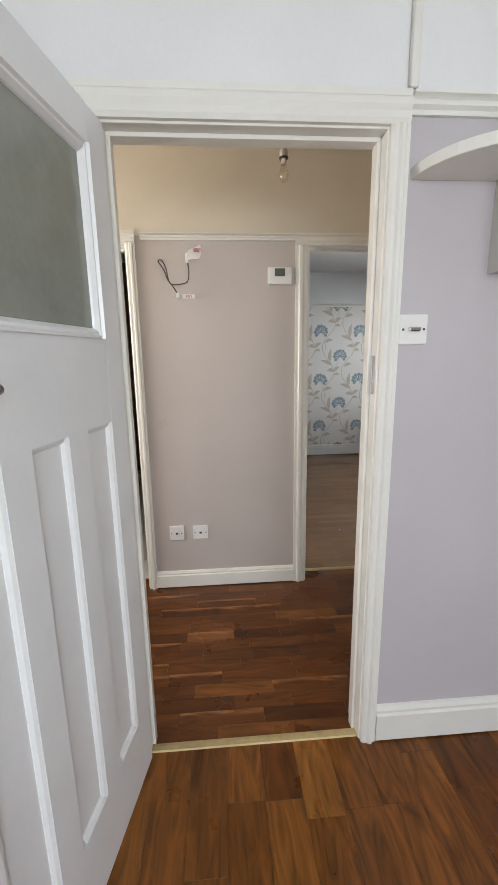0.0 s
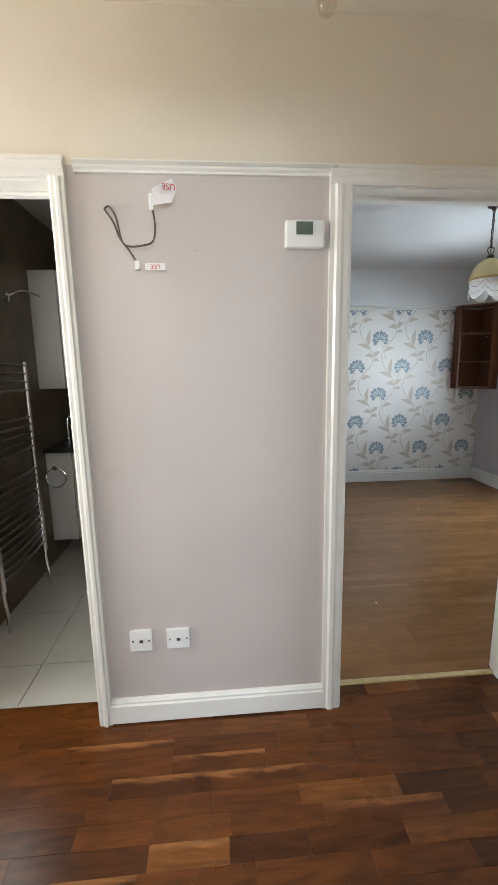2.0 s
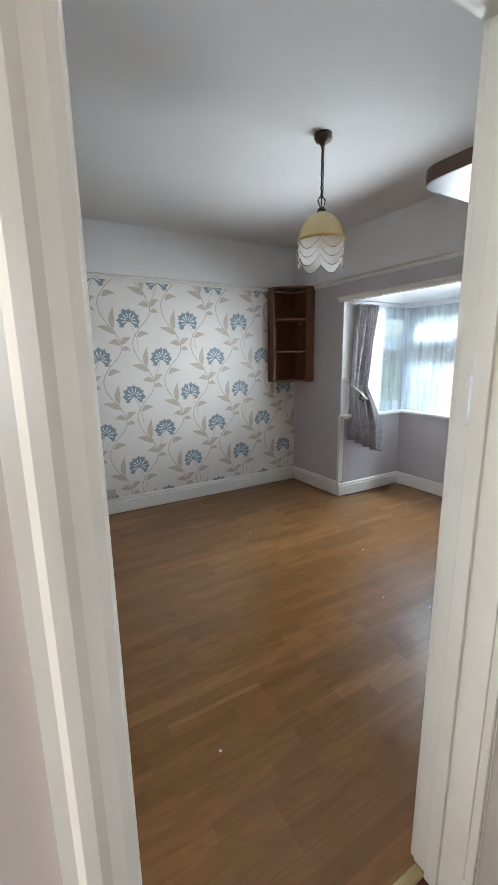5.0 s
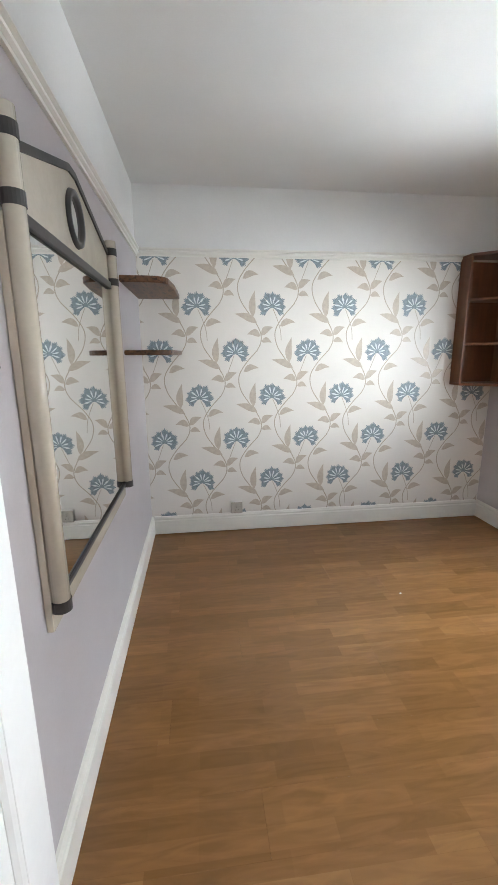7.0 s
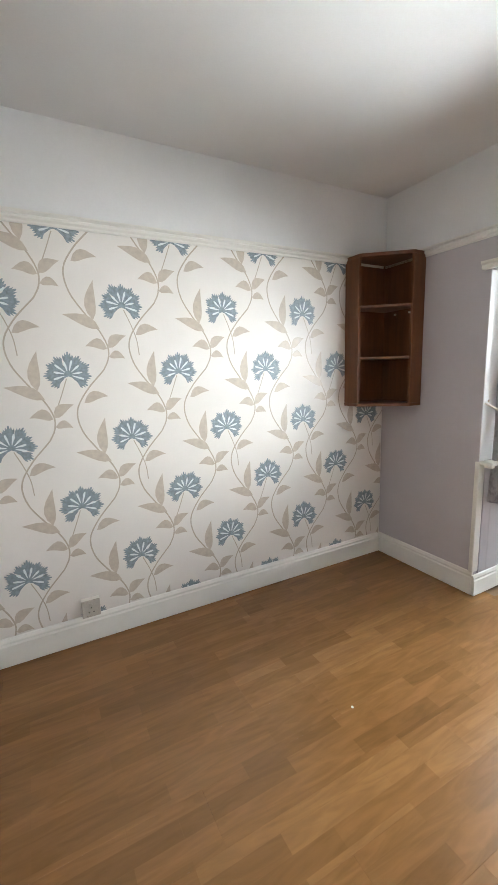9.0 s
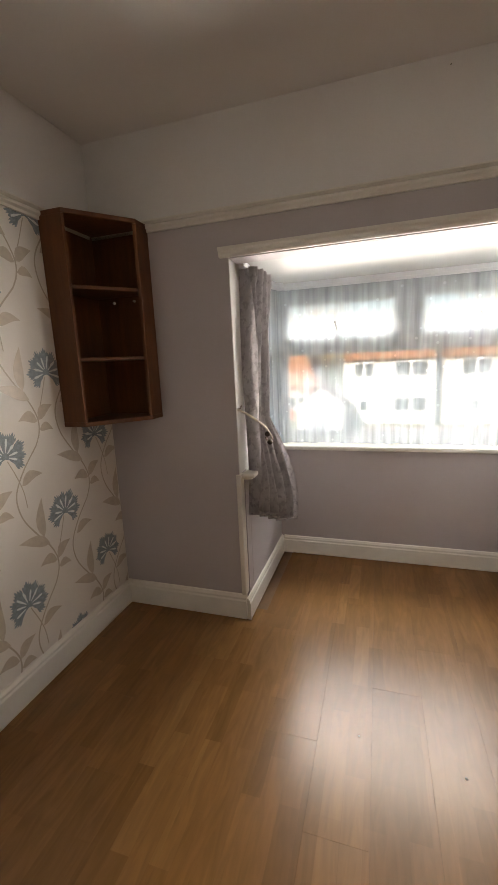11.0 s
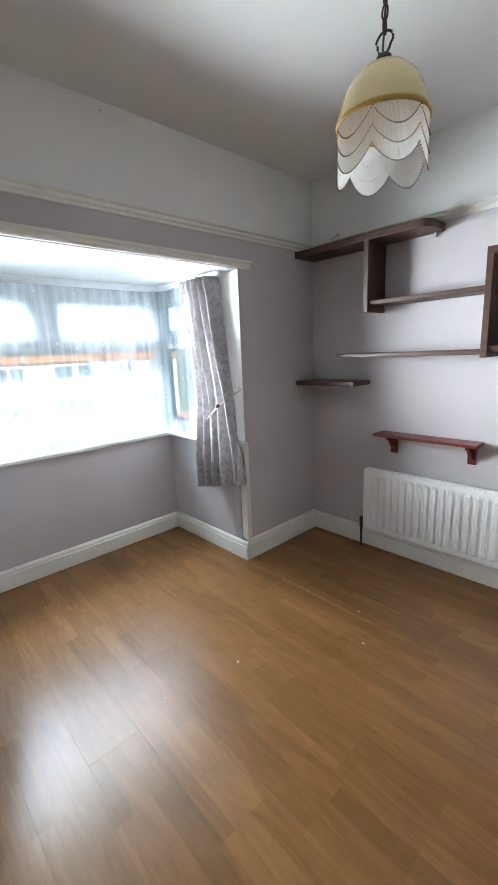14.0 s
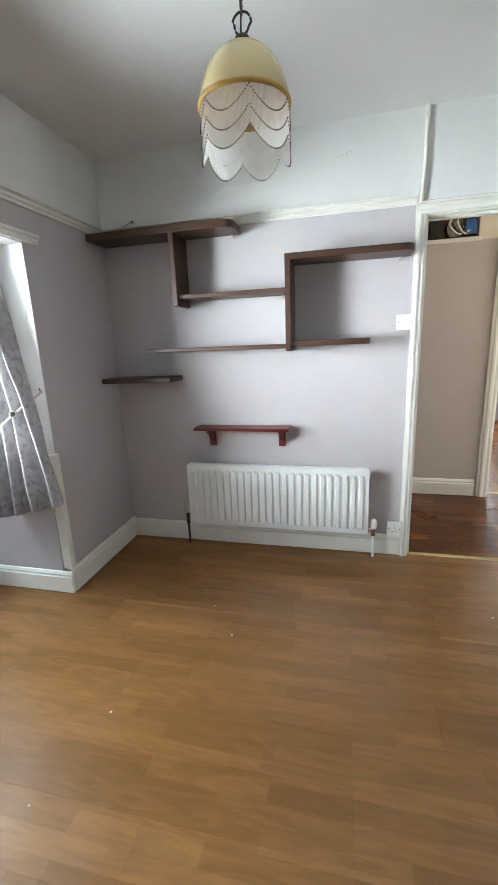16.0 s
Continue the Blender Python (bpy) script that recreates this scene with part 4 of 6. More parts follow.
part("floor_sun_block", block(-3.0, 1.2, -0.1, -2.1, 2.5, 0), GAP, None, "unseen plain floor added to close the sun block past the hall window", "floor", kind="structure")
bw = thing("window_6", "small bathroom window with closed cream blind slats", "window", (-1.28, 2.79, 1.2), kind="structure")
for k in range(18):
    part("slat", block(-1.272, 2.605, 1.215 + 0.030 * k, -1.267, 2.975, 1.243 + 0.030 * k), CREAM_WALL, bw)
# Solid panel added behind the slats to block the sun, filling the whole opening.
part("window_frame", block(-1.32, 2.60, 1.2, -1.29, 2.98, 1.76), UPVC, bw)
kw = thing("window_4", "white plastic kitchen window", "window", (0.4, -2.26, 0.95), kind="structure")
for q in ((-0.7, 0.95, 1.5, 1.01), (-0.7, 2.14, 1.5, 2.2), (-0.7, 1.01, -0.64, 2.14), (1.44, 1.01, 1.5, 2.14), (0.37, 1.01, 0.43, 2.14)):
    part("window_frame", block(q[0], -2.29, q[1], q[2], -2.23, q[3], 0.004), UPVC, kw)
for a, b in ((-0.64, 0.37), (0.43, 1.44)):
    part("pane", block(a, -2.264, 1.01, b, -2.256, 2.14), PANE, kw).visible_shadow = False


# ---- doors ----
def panel_door(name, width, height, label, plate_side):
    """An old half-glazed door, three tall sunk panels below, built on the hinge at the origin, opening face at y = 0; returns the Empty."""
    d = thing(name, label, "door", (0, 0, 0), kind="structure")
    t, st = 0.040, 0.092
    xs = [0, st, width - st, width]
    gz0, gz1, pz0, pz1 = 1.46, height - 0.09, 0.235, 1.24
    bm = bmesh.new()
    box(bm, 0, 0, 0, st, t, height, 0.002)
    box(bm, width - st, 0, 0, width, t, height, 0.002)
    box(bm, st, 0, 0, width - st, t, pz0)
    box(bm, st, 0, pz1, width - st, t, gz0)
    box(bm, st, 0, gz1, width - st, t, height)
    pw = (width - 2 * st - 2 * 0.085) / 3
    spans = []
    for k in range(3):
        a = st + k * (pw + 0.085)
        spans.append((a, a + pw))
        if k < 2:
            box(bm, a + pw, 0, pz0, a + pw + 0.085, t, pz1)
    part("leaf", bm, DOOR_PAINT, d)
    for a, b in spans:
        p = part("panel", block(a, 0.014, pz0, b, t - 0.014, pz1), DOOR_PAINT, d)
        for y, s in ((0.014, -1), (t - 0.014, 1)):
            prof = [(0, 0), (0.013, 0), (0.009, 0.008), (0.002, 0.014), (0, 0.014)]
            part("bead", profile(prof, (a, y, pz0), (a, y, pz1), up=(1, 0, 0), side=(0, s, 0)), DOOR_PAINT, p)
            part("bead", profile(prof, (b, y, pz0), (b, y, pz1), up=(-1, 0, 0), side=(0, s, 0)), DOOR_PAINT, p)
            part("bead", profile(prof, (a + 0.014, y, pz1), (b - 0.014, y, pz1), up=(0, 0, -1), side=(0, s, 0)), DOOR_PAINT, p)
            part("bead", profile(prof, (a + 0.014, y, pz0), (b - 0.014, y, pz0), up=(0, 0, 1), side=(0, s, 0)), DOOR_PAINT, p)
    g = part("glass", block(st, 0.017, gz0, width - st, 0.023, gz1), FROSTED, d, "obscured grey-green glass")
    for y, s in ((0.017, -1), (0.023, 1)):
        prof = [(0, 0), (0.024, 0), (0.024, 0.006), (0.016, 0.010), (0.016, 0.016), (0.006, 0.024), (0, 0.026)]
        for a, b, up in (((st, y, gz0), (st, y, gz1), (1, 0, 0)), ((width - st, y, gz0), (width - st, y, gz1), (-1, 0, 0)), ((st + 0.026, y, gz1), (width - st - 0.026, y, gz1), (0, 0, -1)), ((st + 0.026, y, gz0), (width - st - 0.026, y, gz0), (0, 0, 1))):
            part("glazing_bead", profile(prof, a, b, up=up, side=(0, s, 0)), DOOR_PAINT, g)
    for z in (0.25, 1.75):
        part("hinge", tube([(-0.004, plate_side, z), (-0.004, plate_side, z + 0.09)], 0.006), DOOR_PAINT, d)
    x = width - 0.07
    for y, s in ((0.0, -1), (t, 1)):
        h = part("handle_plate", block(x - 0.022, y, 1.232, x + 0.022, y + s * 0.008, 1.424, 0.003), DARK_CHROME, d, "chrome handle plate, its dark reflections put into the colour")
        part("lever", tube(spline([(x, y + s * 0.006, 1.366), (x, y + s * 0.045, 1.366), (x - 0.02, y + s * 0.052, 1.366), (x - 0.07, y + s * 0.05, 1.362), (x - 0.115, y + s * 0.046, 1.366)], 5), 0.009, 10), DARK_CHROME, h, smooth=True)
        for z in (1.248, 1.408):
            part("screw", lathe([(0.0, 0.0), (0.005, 0.0), (0.005, 0.0025), (0.0, 0.003)], (x, y + s * 0.008, z), 8, "y"), BRONZE, h)
    return d


door_1 = panel_door("door_1", 0.745, 2.005, "white painted half-glazed kitchen door standing open", 0.0)
door_1.matrix_world = pose(-0.329, 1.216, 0.008, 0, 0, -101.0)
door_2 = panel_door("door_2", 0.748, 1.98, "white painted half-glazed bedroom door open against the wall", 0.0)
door_2.matrix_world = pose(0.518, 2.478, 0.008, 0, 0, 87.3)

# ---- bedroom: radiator wall ----
rad = thing("radiator", "white double panel radiator with vertical flutes, on the wall", "radiator", (2.125, 2.54, 0.16))
RX0, RX1, RZ0, RZ1, RY = 1.53, 2.72, 0.165, 0.59, 2.572
bm = bmesh.new()
n = 24
step = (RX1 - RX0 - 0.05) / n
xs = [(RX0, 0.0)]
for k in range(n):
    a = RX0 + 0.025 + k * step
    xs += [(a + 0.004, 0.0), (a + 0.013, 0.011), (a + step - 0.017, 0.011), (a + step - 0.008, 0.0)]
xs.append((RX1, 0.0))
zs = [(RZ0, 0.0), (RZ0 + 0.028, 0.0), (RZ0 + 0.045, 1.0), (RZ1 - 0.045, 1.0), (RZ1 - 0.028, 0.0), (RZ1, 0.0)]
grid = [[bm.verts.new((x, RY - 0.012 + d * w, z)) for x, d in xs] for z, w in zs]
for a, b in zip(grid, grid[1:]):
    for i in range(len(xs) - 1):
        bm.faces.new((a[i], a[i + 1], b[i + 1], b[i]))
part("front_panel", bm, RADIATOR, rad)
part("water_channel", block(RX0, RY - 0.026, RZ0, RX1, RY - 0.0125, RZ1, 0.003), RADIATOR, rad)
part("back_panel", block(RX0 + 0.01, BS + 0.022, RZ0 + 0.005, RX1 - 0.01, BS + 0.032, RZ1 - 0.005, 0.003), RADIATOR, rad)
part("top_grille", block(RX0 + 0.004, BS + 0.034, RZ1 - 0.006, RX1 - 0.004, RY - 0.026, RZ1 + 0.004, 0.003), RADIATOR, rad)
for x in (RX0 + 0.001, RX1 - 0.005):
    part("side_cover", block(x, BS + 0.034, RZ0 + 0.01, x + 0.004, RY - 0.024, RZ1 - 0.008, 0.001), RADIATOR, rad)
for x, cap, pipe, label in ((2.748, OLD_PLASTIC, BRONZE, "valve with a grey head on a dark pipe"), (1.495, PLASTIC, DOOR_PAINT, "lockshield valve with a white cap")):
    v = part("valve", tube([(x, 2.535, 0.15), (x, 2.535, 0.235)], 0.013, 12), pipe if x > 2 else CHROME, rad, label)
    part("cap", lathe([(0.0, 0.0), (0.017, 0.0), (0.019, 0.02), (0.017, 0.055), (0.010, 0.062), (0.0, 0.062)], (x, 2.535, 0.235 if x > 2 else 0.20), 14), cap, v)
    part("pipe", tube([(x, 2.535, 0.0), (x, 2.535, 0.15)], 0.008, 10), pipe, v)
    part("union", tube([(x, 2.535, 0.19), (RX1 - 0.004 if x > 2 else RX0 + 0.004, 2.535, 0.19)], 0.010, 10), CHROME, v)


def rounded_board(x0, x1, y0, y1, z0, z1, ends, r=0.06):
    """A shelf board whose front corners are rounded at the ends named."""
    pts = [(x0, y0), (x1, y0)]
    if "b" in ends:
        pts += [(x1 - r + r * math.cos(a), y1 - r + r * math.sin(a)) for a in [math.pi / 2 * k / 6 for k in range(7)]]
    else:
        pts.append((x1, y1))
    if "a" in ends:
        pts += [(x0 + r + r * math.cos(a), y1 - r + r * math.sin(a)) for a in [math.pi / 2 + math.pi / 2 * k / 6 for k in range(7)]]
    else:
        pts.append((x0, y1))
    return slab_of(pts, z0, z1, 0.003)


unit = thing("wall_shelf_unit", "dark-stained wooden staggered wall shelves with empty boards", "shelf", (2.25, BS, 1.32))
part("shelf", rounded_board(2.30, 3.195, BS, 2.68, 1.995, 2.035, "a"), DARK_WOOD, unit)
part("upright", block(2.645, BS, 1.60, 2.675, 2.68, 1.995, 0.002), DARK_WOOD, unit)
part("shelf", rounded_board(2.015, 2.645, BS, 2.655, 1.640, 1.665, ""), DARK_WOOD, unit)
part("upright", block(1.985, BS, 1.32, 2.015, 2.68, 1.800, 0.002), DARK_WOOD, unit)
part("shelf", rounded_board(1.35, 2.015, BS, 2.68, 1.800, 1.834, "a"), DARK_WOOD, unit)
part("shelf", rounded_board(2.015, 2.875, BS, 2.665, 1.336, 1.360, ""), DARK_WOOD, unit)
part("shelf", rounded_board(1.555, 1.985, BS, 2.665, 1.345, 1.378, "a", 0.05), DARK_WOOD, unit)
for x, z in ((2.34, 1.995), (1.40, 1.80), (1.75, 1.80), (2.05, 1.64)):
    part("bracket", block(x, BS, z - 0.018, x + 0.009, BS + 0.022, z, 0.001), OLD_PLASTIC, unit, "small pale fixing bracket")
small = thing("corner_shelf", "small dark-stained wooden shelf board in the corner", "shelf", (2.97, BS, 1.154))
part("board", rounded_board(2.735, 3.205, BS, 2.68, 1.154, 1.184, ""), DARK_WOOD, small)

red = thing("bracket_shelf", "small cherry-red stained shelf on two shaped brackets", "shelf", (2.33, BS, 0.71))
part("board", rounded_board(2.02, 2.635, BS, 2.605, 0.835, 0.852, ""), CHERRY, red)
for x in (2.075, 2.545):
    b = part("bracket", block(x - 0.022, BS, 0.715, x + 0.022, BS + 0.016, 0.835, 0.002), CHERRY, red)
    bm = bmesh.new()
    side = [(BS + 0.016, 0.835), (2.58, 0.835), (2.578, 0.815), (2.555, 0.806), (2.535, 0.785), (2.525, 0.765), (2.505, 0.757), (BS + 0.016, 0.745)]
    low = [bm.verts.new((x - 0.009, y, z)) for y, z in side]
    f = bm.faces.new(low)
    r = bmesh.ops.extrude_face_region(bm, geom=[f])
    bmesh.ops.translate(bm, verts=[v for v in r["geom"] if isinstance(v, bmesh.types.BMVert)], vec=(0.018, 0, 0))
    part("web", bm, CHERRY, b)


def wall_plate(name, centre, out, w, h, kind, label, category):
    """A plastic wiring plate on a wall; out is the way it faces."""
    o = Vector(out)
    u = Vector((0, 0, 1)).cross(o)
    c = Vector(centre)
    th = thing(name, label, category, tuple(c - Vector((0, 0, h / 2))))

    def slab(a0, z0, a1, z1, d0, d1, bev):
        p, q = c + u * a0 + o * d0, c + u * a1 + o * d1
        return block(min(p.x, q.x), min(p.y, q.y), c.z + z0, max(p.x, q.x), max(p.y, q.y), c.z + z1, bev)

    plate = part("plate", slab(-w / 2, -h / 2, w / 2, h / 2, 0, 0.011, 0.003), PLASTIC, th)
    if kind == "switch":
        part("rocker", slab(-0.009, -0.014, 0.009, 0.014, 0.0112, 0.018, 0.002), PLASTIC, th)
    elif kind == "dimmer":
        part("knob", slab(-0.018, -0.007, 0.018, 0.007, 0.0112, 0.024, 0.004), CHROME, th, "chrome toggle")
    elif kind == "socket":
        for a in (-w / 4, w / 4) if w > 0.1 else (0.0,):
            for da, dz, sw, sh in ((0, 0.012, 0.004, 0.008), (-0.011, -0.012, 0.007, 0.004), (0.011, -0.012, 0.007, 0.004)):
                part("pin_slot", slab(a + da - sw / 2, dz - sh / 2 - 0.005, a + da + sw / 2, dz + sh / 2 - 0.005, 0.0112, 0.0125, 0), BLACK, th)
            part("rocker", slab(a - 0.007, 0.020, a + 0.007, 0.034, 0.0112, 0.016, 0.002), PLASTIC, th)
    elif kind == "outlet":
        part("shutter", slab(-0.012, -0.012, 0.014, 0.012, 0.0112, 0.0135, 0.001), TAPE, th)
        part("socket_hole", slab(-0.006, -0.007, 0.008, 0.005, 0.0137, 0.0145, 0), CHARCOAL, th)
    for a in (-w / 2 + 0.012, w / 2 - 0.012):
        part("screw", slab(a - 0.003, -0.003, a + 0.003, 0.003, 0.0112, 0.013, 0), BRONZE, th)
    return th


wall_plate("light_switch", (0.577, KN, 1.489), (0, -1, 0), 0.088, 0.088, "dimmer", "white plastic switch plate with chrome toggle beside the door", "switch")
wall_plate("light_switch", (1.365, BS, 1.455), (0, 1, 0), 0.086, 0.086, "switch", "white plastic light switch beside the bedroom door", "switch")
wall_plate("light_switch", (1.283, 2.290, 1.458), (-1, 0, 0), 0.086, 0.086, "switch", "white plastic light switch on the hall end wall", "switch")
wall_plate("socket", (1.365, BS + 0.021, 0.19), (0, 1, 0), 0.09, 0.10, "socket", "white plastic socket above the skirting by the door", "socket")
wall_plate("socket", (-0.294, HN, 0.363), (0, -1, 0), 0.086, 0.09, "outlet", "white plastic aerial outlet plate low on the hall wall", "outlet")
wall_plate("socket", (-0.150, HN, 0.363), (0, -1, 0), 0.09, 0.086, "outlet", "white plastic telephone outlet plate low on the hall wall", "outlet")
old_socket = wall_plate("socket", (1.125, BN - 0.0325, 0.20), (0, -1, 0), 0.09, 0.09, "socket", "old white plastic socket on the papered wall", "socket")
for child in old_socket.children:
    if not child.name.startswith("pin_slot"):
        child.data.materials[0] = OLD_PLASTIC
part("back_box", block(1.08, BN - 0.032, 0.155, 1.17, BN - 0.001, 0.245, 0.004), GLOSS, old_socket, "old cream surface box")

# pipe conduit over the bedroom door corner
part("trim", tube(spline([(1.312, BS + 0.010, 2.058), (1.30, BS + 0.010, 2.25), (1.302, BS + 0.010, 2.41), (1.30, BS + 0.010, 2.5)], 6), 0.010), GLOSS, None, "white painted surface conduit over the door corner", "trim", kind="structure")

hooked = thing("picture_wire", "thin wire looped from a nail above the top shelf", "wire", (2.95, BS, 2.10))
part("nail", tube([(2.985, BS, 2.125), (2.985, BS + 0.022, 2.128)], 0.003, 8), BRONZE, hooked)
part("wire", tube(spline([(2.985, BS + 0.018, 2.125), (3.03, BS + 0.012, 2.112), (3.09, BS + 0.012, 2.085), (3.12, BS + 0.012, 2.037)], 5), 0.0016, 5), BRONZE, hooked)

# ---- bedroom: corner cabinet on the wallpaper wall ----
cab = thing("corner_cabinet", "mid-brown wooden open corner cabinet with two shelves, hung on the wall", "cabinet", (3.05, 5.5, 1.137))
CZ0, CZ1 = 1.137, 2.085
WX = BE - 0.002
plan = [(2.85, BN - 0.002), (2.85, 5.505), (WX - 0.105, 5.30), (WX, 5.30), (WX, BN - 0.002)]
part("base", slab_of(plan, CZ0, CZ0 + 0.02, 0.002), MID_WOOD, cab)
part("top", slab_of(plan, CZ1 - 0.02, CZ1, 0.002), MID_WOOD, cab)
inner = [(2.868, BN - 0.012), (2.868, 5.515), (WX - 0.11, 5.318), (WX - 0.012, 5.318), (WX - 0.012, BN - 0.012)]
for z in (1.44, 1.76):
    part("shelf", slab_of(inner, z, z + 0.016, 0.002), MID_WOOD, cab)
part("side_panel", block(2.85, 5.505, CZ0 + 0.02, 2.868, BN - 0.002, CZ1 - 0.02, 0.002), MID_WOOD, cab)
part("side_panel", block(WX - 0.105, 5.30, CZ0 + 0.02, WX, 5.318, CZ1 - 0.02, 0.002), MID_WOOD, cab)
part("back_panel", block(2.868, BN - 0.010, CZ0 + 0.02, WX, BN - 0.002, CZ1 - 0.02), MID_WOOD, cab)
part("back_panel", block(WX - 0.010, 5.318, CZ0 + 0.02, WX, BN - 0.010, CZ1 - 0.02), MID_WOOD, cab)
for y in (5.40, 5.52):
    part("shelf_stud", tube([(WX - 0.010, y, 1.735), (WX - 0.022, y, 1.735)], 0.006), PLASTIC, cab, "pale shelf stud")

# ---- bedroom: left wall ----
def live_edge_shelf(z, t, label):
    """A rounded rustic board across the corner of the room."""
    sh = thing("corner_shelf", label, "shelf", (0.6, 5.3, z))
    pts = [(BW, BN - 0.002), (0.745, BN - 0.002), (0.735, 5.25), (0.72, 5.10)]
    r = 0.10
    pts += [(0.715 - r + r * math.cos(a), 4.99 + r - r - r * math.sin(a) + 0.05) for a in [math.pi / 2 * k / 6 for k in range(7)]]
    pts += [(BW, 4.93)]
    part("board", slab_of(pts, z, z + t, 0.006), RUSTIC, sh)


live_edge_shelf(1.770, 0.036, "rustic dark-edged wooden corner shelf with a rounded front")
live_edge_shelf(1.387, 0.028, "rustic wooden corner shelf below another one")

mir = thing("wall_mirror", "large wall mirror in a cream lacquered frame with round posts", "mirror", (BW, 4.05, 0.70))
MY0, MY1 = 3.555, 4.56
part("backboard", block(BW, MY0 - 0.02, 0.700, BW + 0.018, MY1 + 0.02, 1.68, 0.002), PEARL, mir)
part("mirror_glass", block(BW + 0.018, MY0 + 0.02, 0.775, BW + 0.022, MY1 - 0.02, 1.685), MIRROR, mir, "plain mirror glass")
for y in (MY0, MY1):
    p = part("post", tube([(BW + 0.036, y, 0.758), (BW + 0.036, y, 1.875)], 0.023, 20), PEARL, mir, smooth=False)
    for f in p.data.polygons:
        f.use_smooth = len(f.vertices) == 4
    for z in (0.752, 1.69, 1.815):
        b = part("band", tube([(BW + 0.036, y, z), (BW + 0.036, y, z + 0.030)], 0.0252, 20), CHARCOAL, mir, "charcoal band round the post")
bm = bmesh.new()
ped = [(MY0 + 0.03, 1.70), (MY1 - 0.03, 1.70), (MY1 - 0.03, 1.825), (4.10, 1.955), (4.03, 1.955), (MY0 + 0.03, 1.825)]
f = bm.faces.new([bm.verts.new((BW + 0.004, y, z)) for y, z in ped])
r = bmesh.ops.extrude_face_region(bm, geom=[f])
bmesh.ops.translate(bm, verts=[v for v in r["geom"] if isinstance(v, bmesh.types.BMVert)], vec=(0.020, 0, 0))
pediment = part("pediment", bm, PEARL, mir)
for a, b in ((ped[2], ped[3]), (ped[3], ped[4]), (ped[4], ped[5])):
    part("edge_strip", profile([(0, -0.012), (0.010, -0.012), (0.010, 0.010), (0, 0.010)], (BW + 0.020, *a), (BW + 0.020, *b), up=(0, 0, 1), side=(1, 0, 0)), CHARCOAL, pediment, "charcoal edge strip")
part("rail", block(BW + 0.022, MY0 + 0.03, 1.672, BW + 0.034, MY1 - 0.03, 1.702, 0.003), CHARCOAL, mir, "charcoal rail over the glass")
part("rail", block(BW + 0.022, MY0 + 0.03, 0.763, BW + 0.030, MY1 - 0.03, 0.777, 0.002), CHARCOAL, mir, "charcoal rail under the glass")
bm = bmesh.new()
prev = first = None
for k in range(40):
    a = 2 * math.pi * k / 40
    ring = [bm.verts.new((BW + x, 4.06 + rr * math.cos(a), 1.815 + rr * math.sin(a))) for x, rr in ((0.024, 0.088), (0.036, 0.084), (0.036, 0.068), (0.024, 0.062))]
    if prev:
        for i in range(3):
            bm.faces.new((prev[i], prev[i + 1], ring[i + 1], ring[i]))
    prev, first = ring, first or ring
for i in range(3):
    bm.faces.new((prev[i], prev[i + 1], first[i + 1], first[i]))
part("ring", bm, CHARCOAL, pediment, "charcoal ring round the roundel", smooth=True)
part("roundel", lathe([(0.0, 0.0255), (0.064, 0.0255), (0.064, 0.024)], (BW, 4.06, 1.815), 32, "x"), MIRROR, pediment, "round mirror inset")

hook = thing("picture_hook", "small dark screw hook in the wall over the mirror", "hook", (BW, 3.50, 1.93))
part("screw", tube(spline([(BW, 3.50, 1.935), (BW + 0.02, 3.50, 1.935), (BW + 0.028, 3.50, 1.945), (BW + 0.022, 3.50, 1.955)], 4), 0.003, 6), BRONZE, hook)

# ---- pendant lamp ----
LX, LY = 1.964, 3.752
lamp = thing("pendant_lamp", "pendant lamp with cream glass dome and beaded fringe on a chain", "lamp", (LX, LY, 1.83))
part("ceiling_rose", lathe([(0.0, 2.446), (0.012, 2.446), (0.018, 2.458), (0.036, 2.466), (0.044, 2.48), (0.045, 2.5), (0.0, 2.5)], (LX, LY, 0), 24), BRONZE, lamp, smooth=True)
part("dome", lathe([(0.012, 2.138), (0.034, 2.134), (0.062, 2.120), (0.086, 2.098), (0.104, 2.068), (0.116, 2.036), (0.123, 2.008), (0.125, 1.998), (0.121, 1.998), (0.112, 2.034), (0.097, 2.073), (0.059, 2.114), (0.012, 2.130)], (LX, LY, 0), 40), SHADE, lamp, "cream glass dome", smooth=True)
part("rim", lathe([(0.1215, 1.993), (0.1265, 1.994), (0.1275, 2.0), (0.1260, 2.005), (0.1225, 2.005)], (LX, LY, 0), 40), RIM, lamp, "amber rim", smooth=True)
part("cap", lathe([(0.0, 2.162), (0.010, 2.162), (0.019, 2.156), (0.025, 2.140), (0.0, 2.134)], (LX, LY, 0), 20), BRONZE, lamp, smooth=True)
ring_pts = [(LX + 0.022 * math.cos(a) * (1.15 if math.sin(a) > 0 else 0.9), LY, 2.186 + 0.026 * math.sin(a)) for a in [2 * math.pi * k / 20 for k in range(21)]]
part("loop", tube(ring_pts, 0.0032, 8), BRONZE, lamp)
z, k = 2.205, 0
while z < 2.435:
    pts = []
    for i in range(17):
        a = 2 * math.pi * i / 16
        o = 0.008 * math.cos(a)
        pts.append((LX + (o if k % 2 else 0), LY + (0 if k % 2 else o), z + 0.018 + 0.019 * math.sin(a)))
    part("chain_link", tube(pts, 0.0026, 6), BRONZE, lamp)
    z, k = z + 0.031, k + 1
part("flex", tube([(LX + 0.003, LY + 0.003, 2.155), (LX - 0.003, LY, 2.30), (LX, LY, 2.45)], 0.0028, 6), BRONZE, lamp)


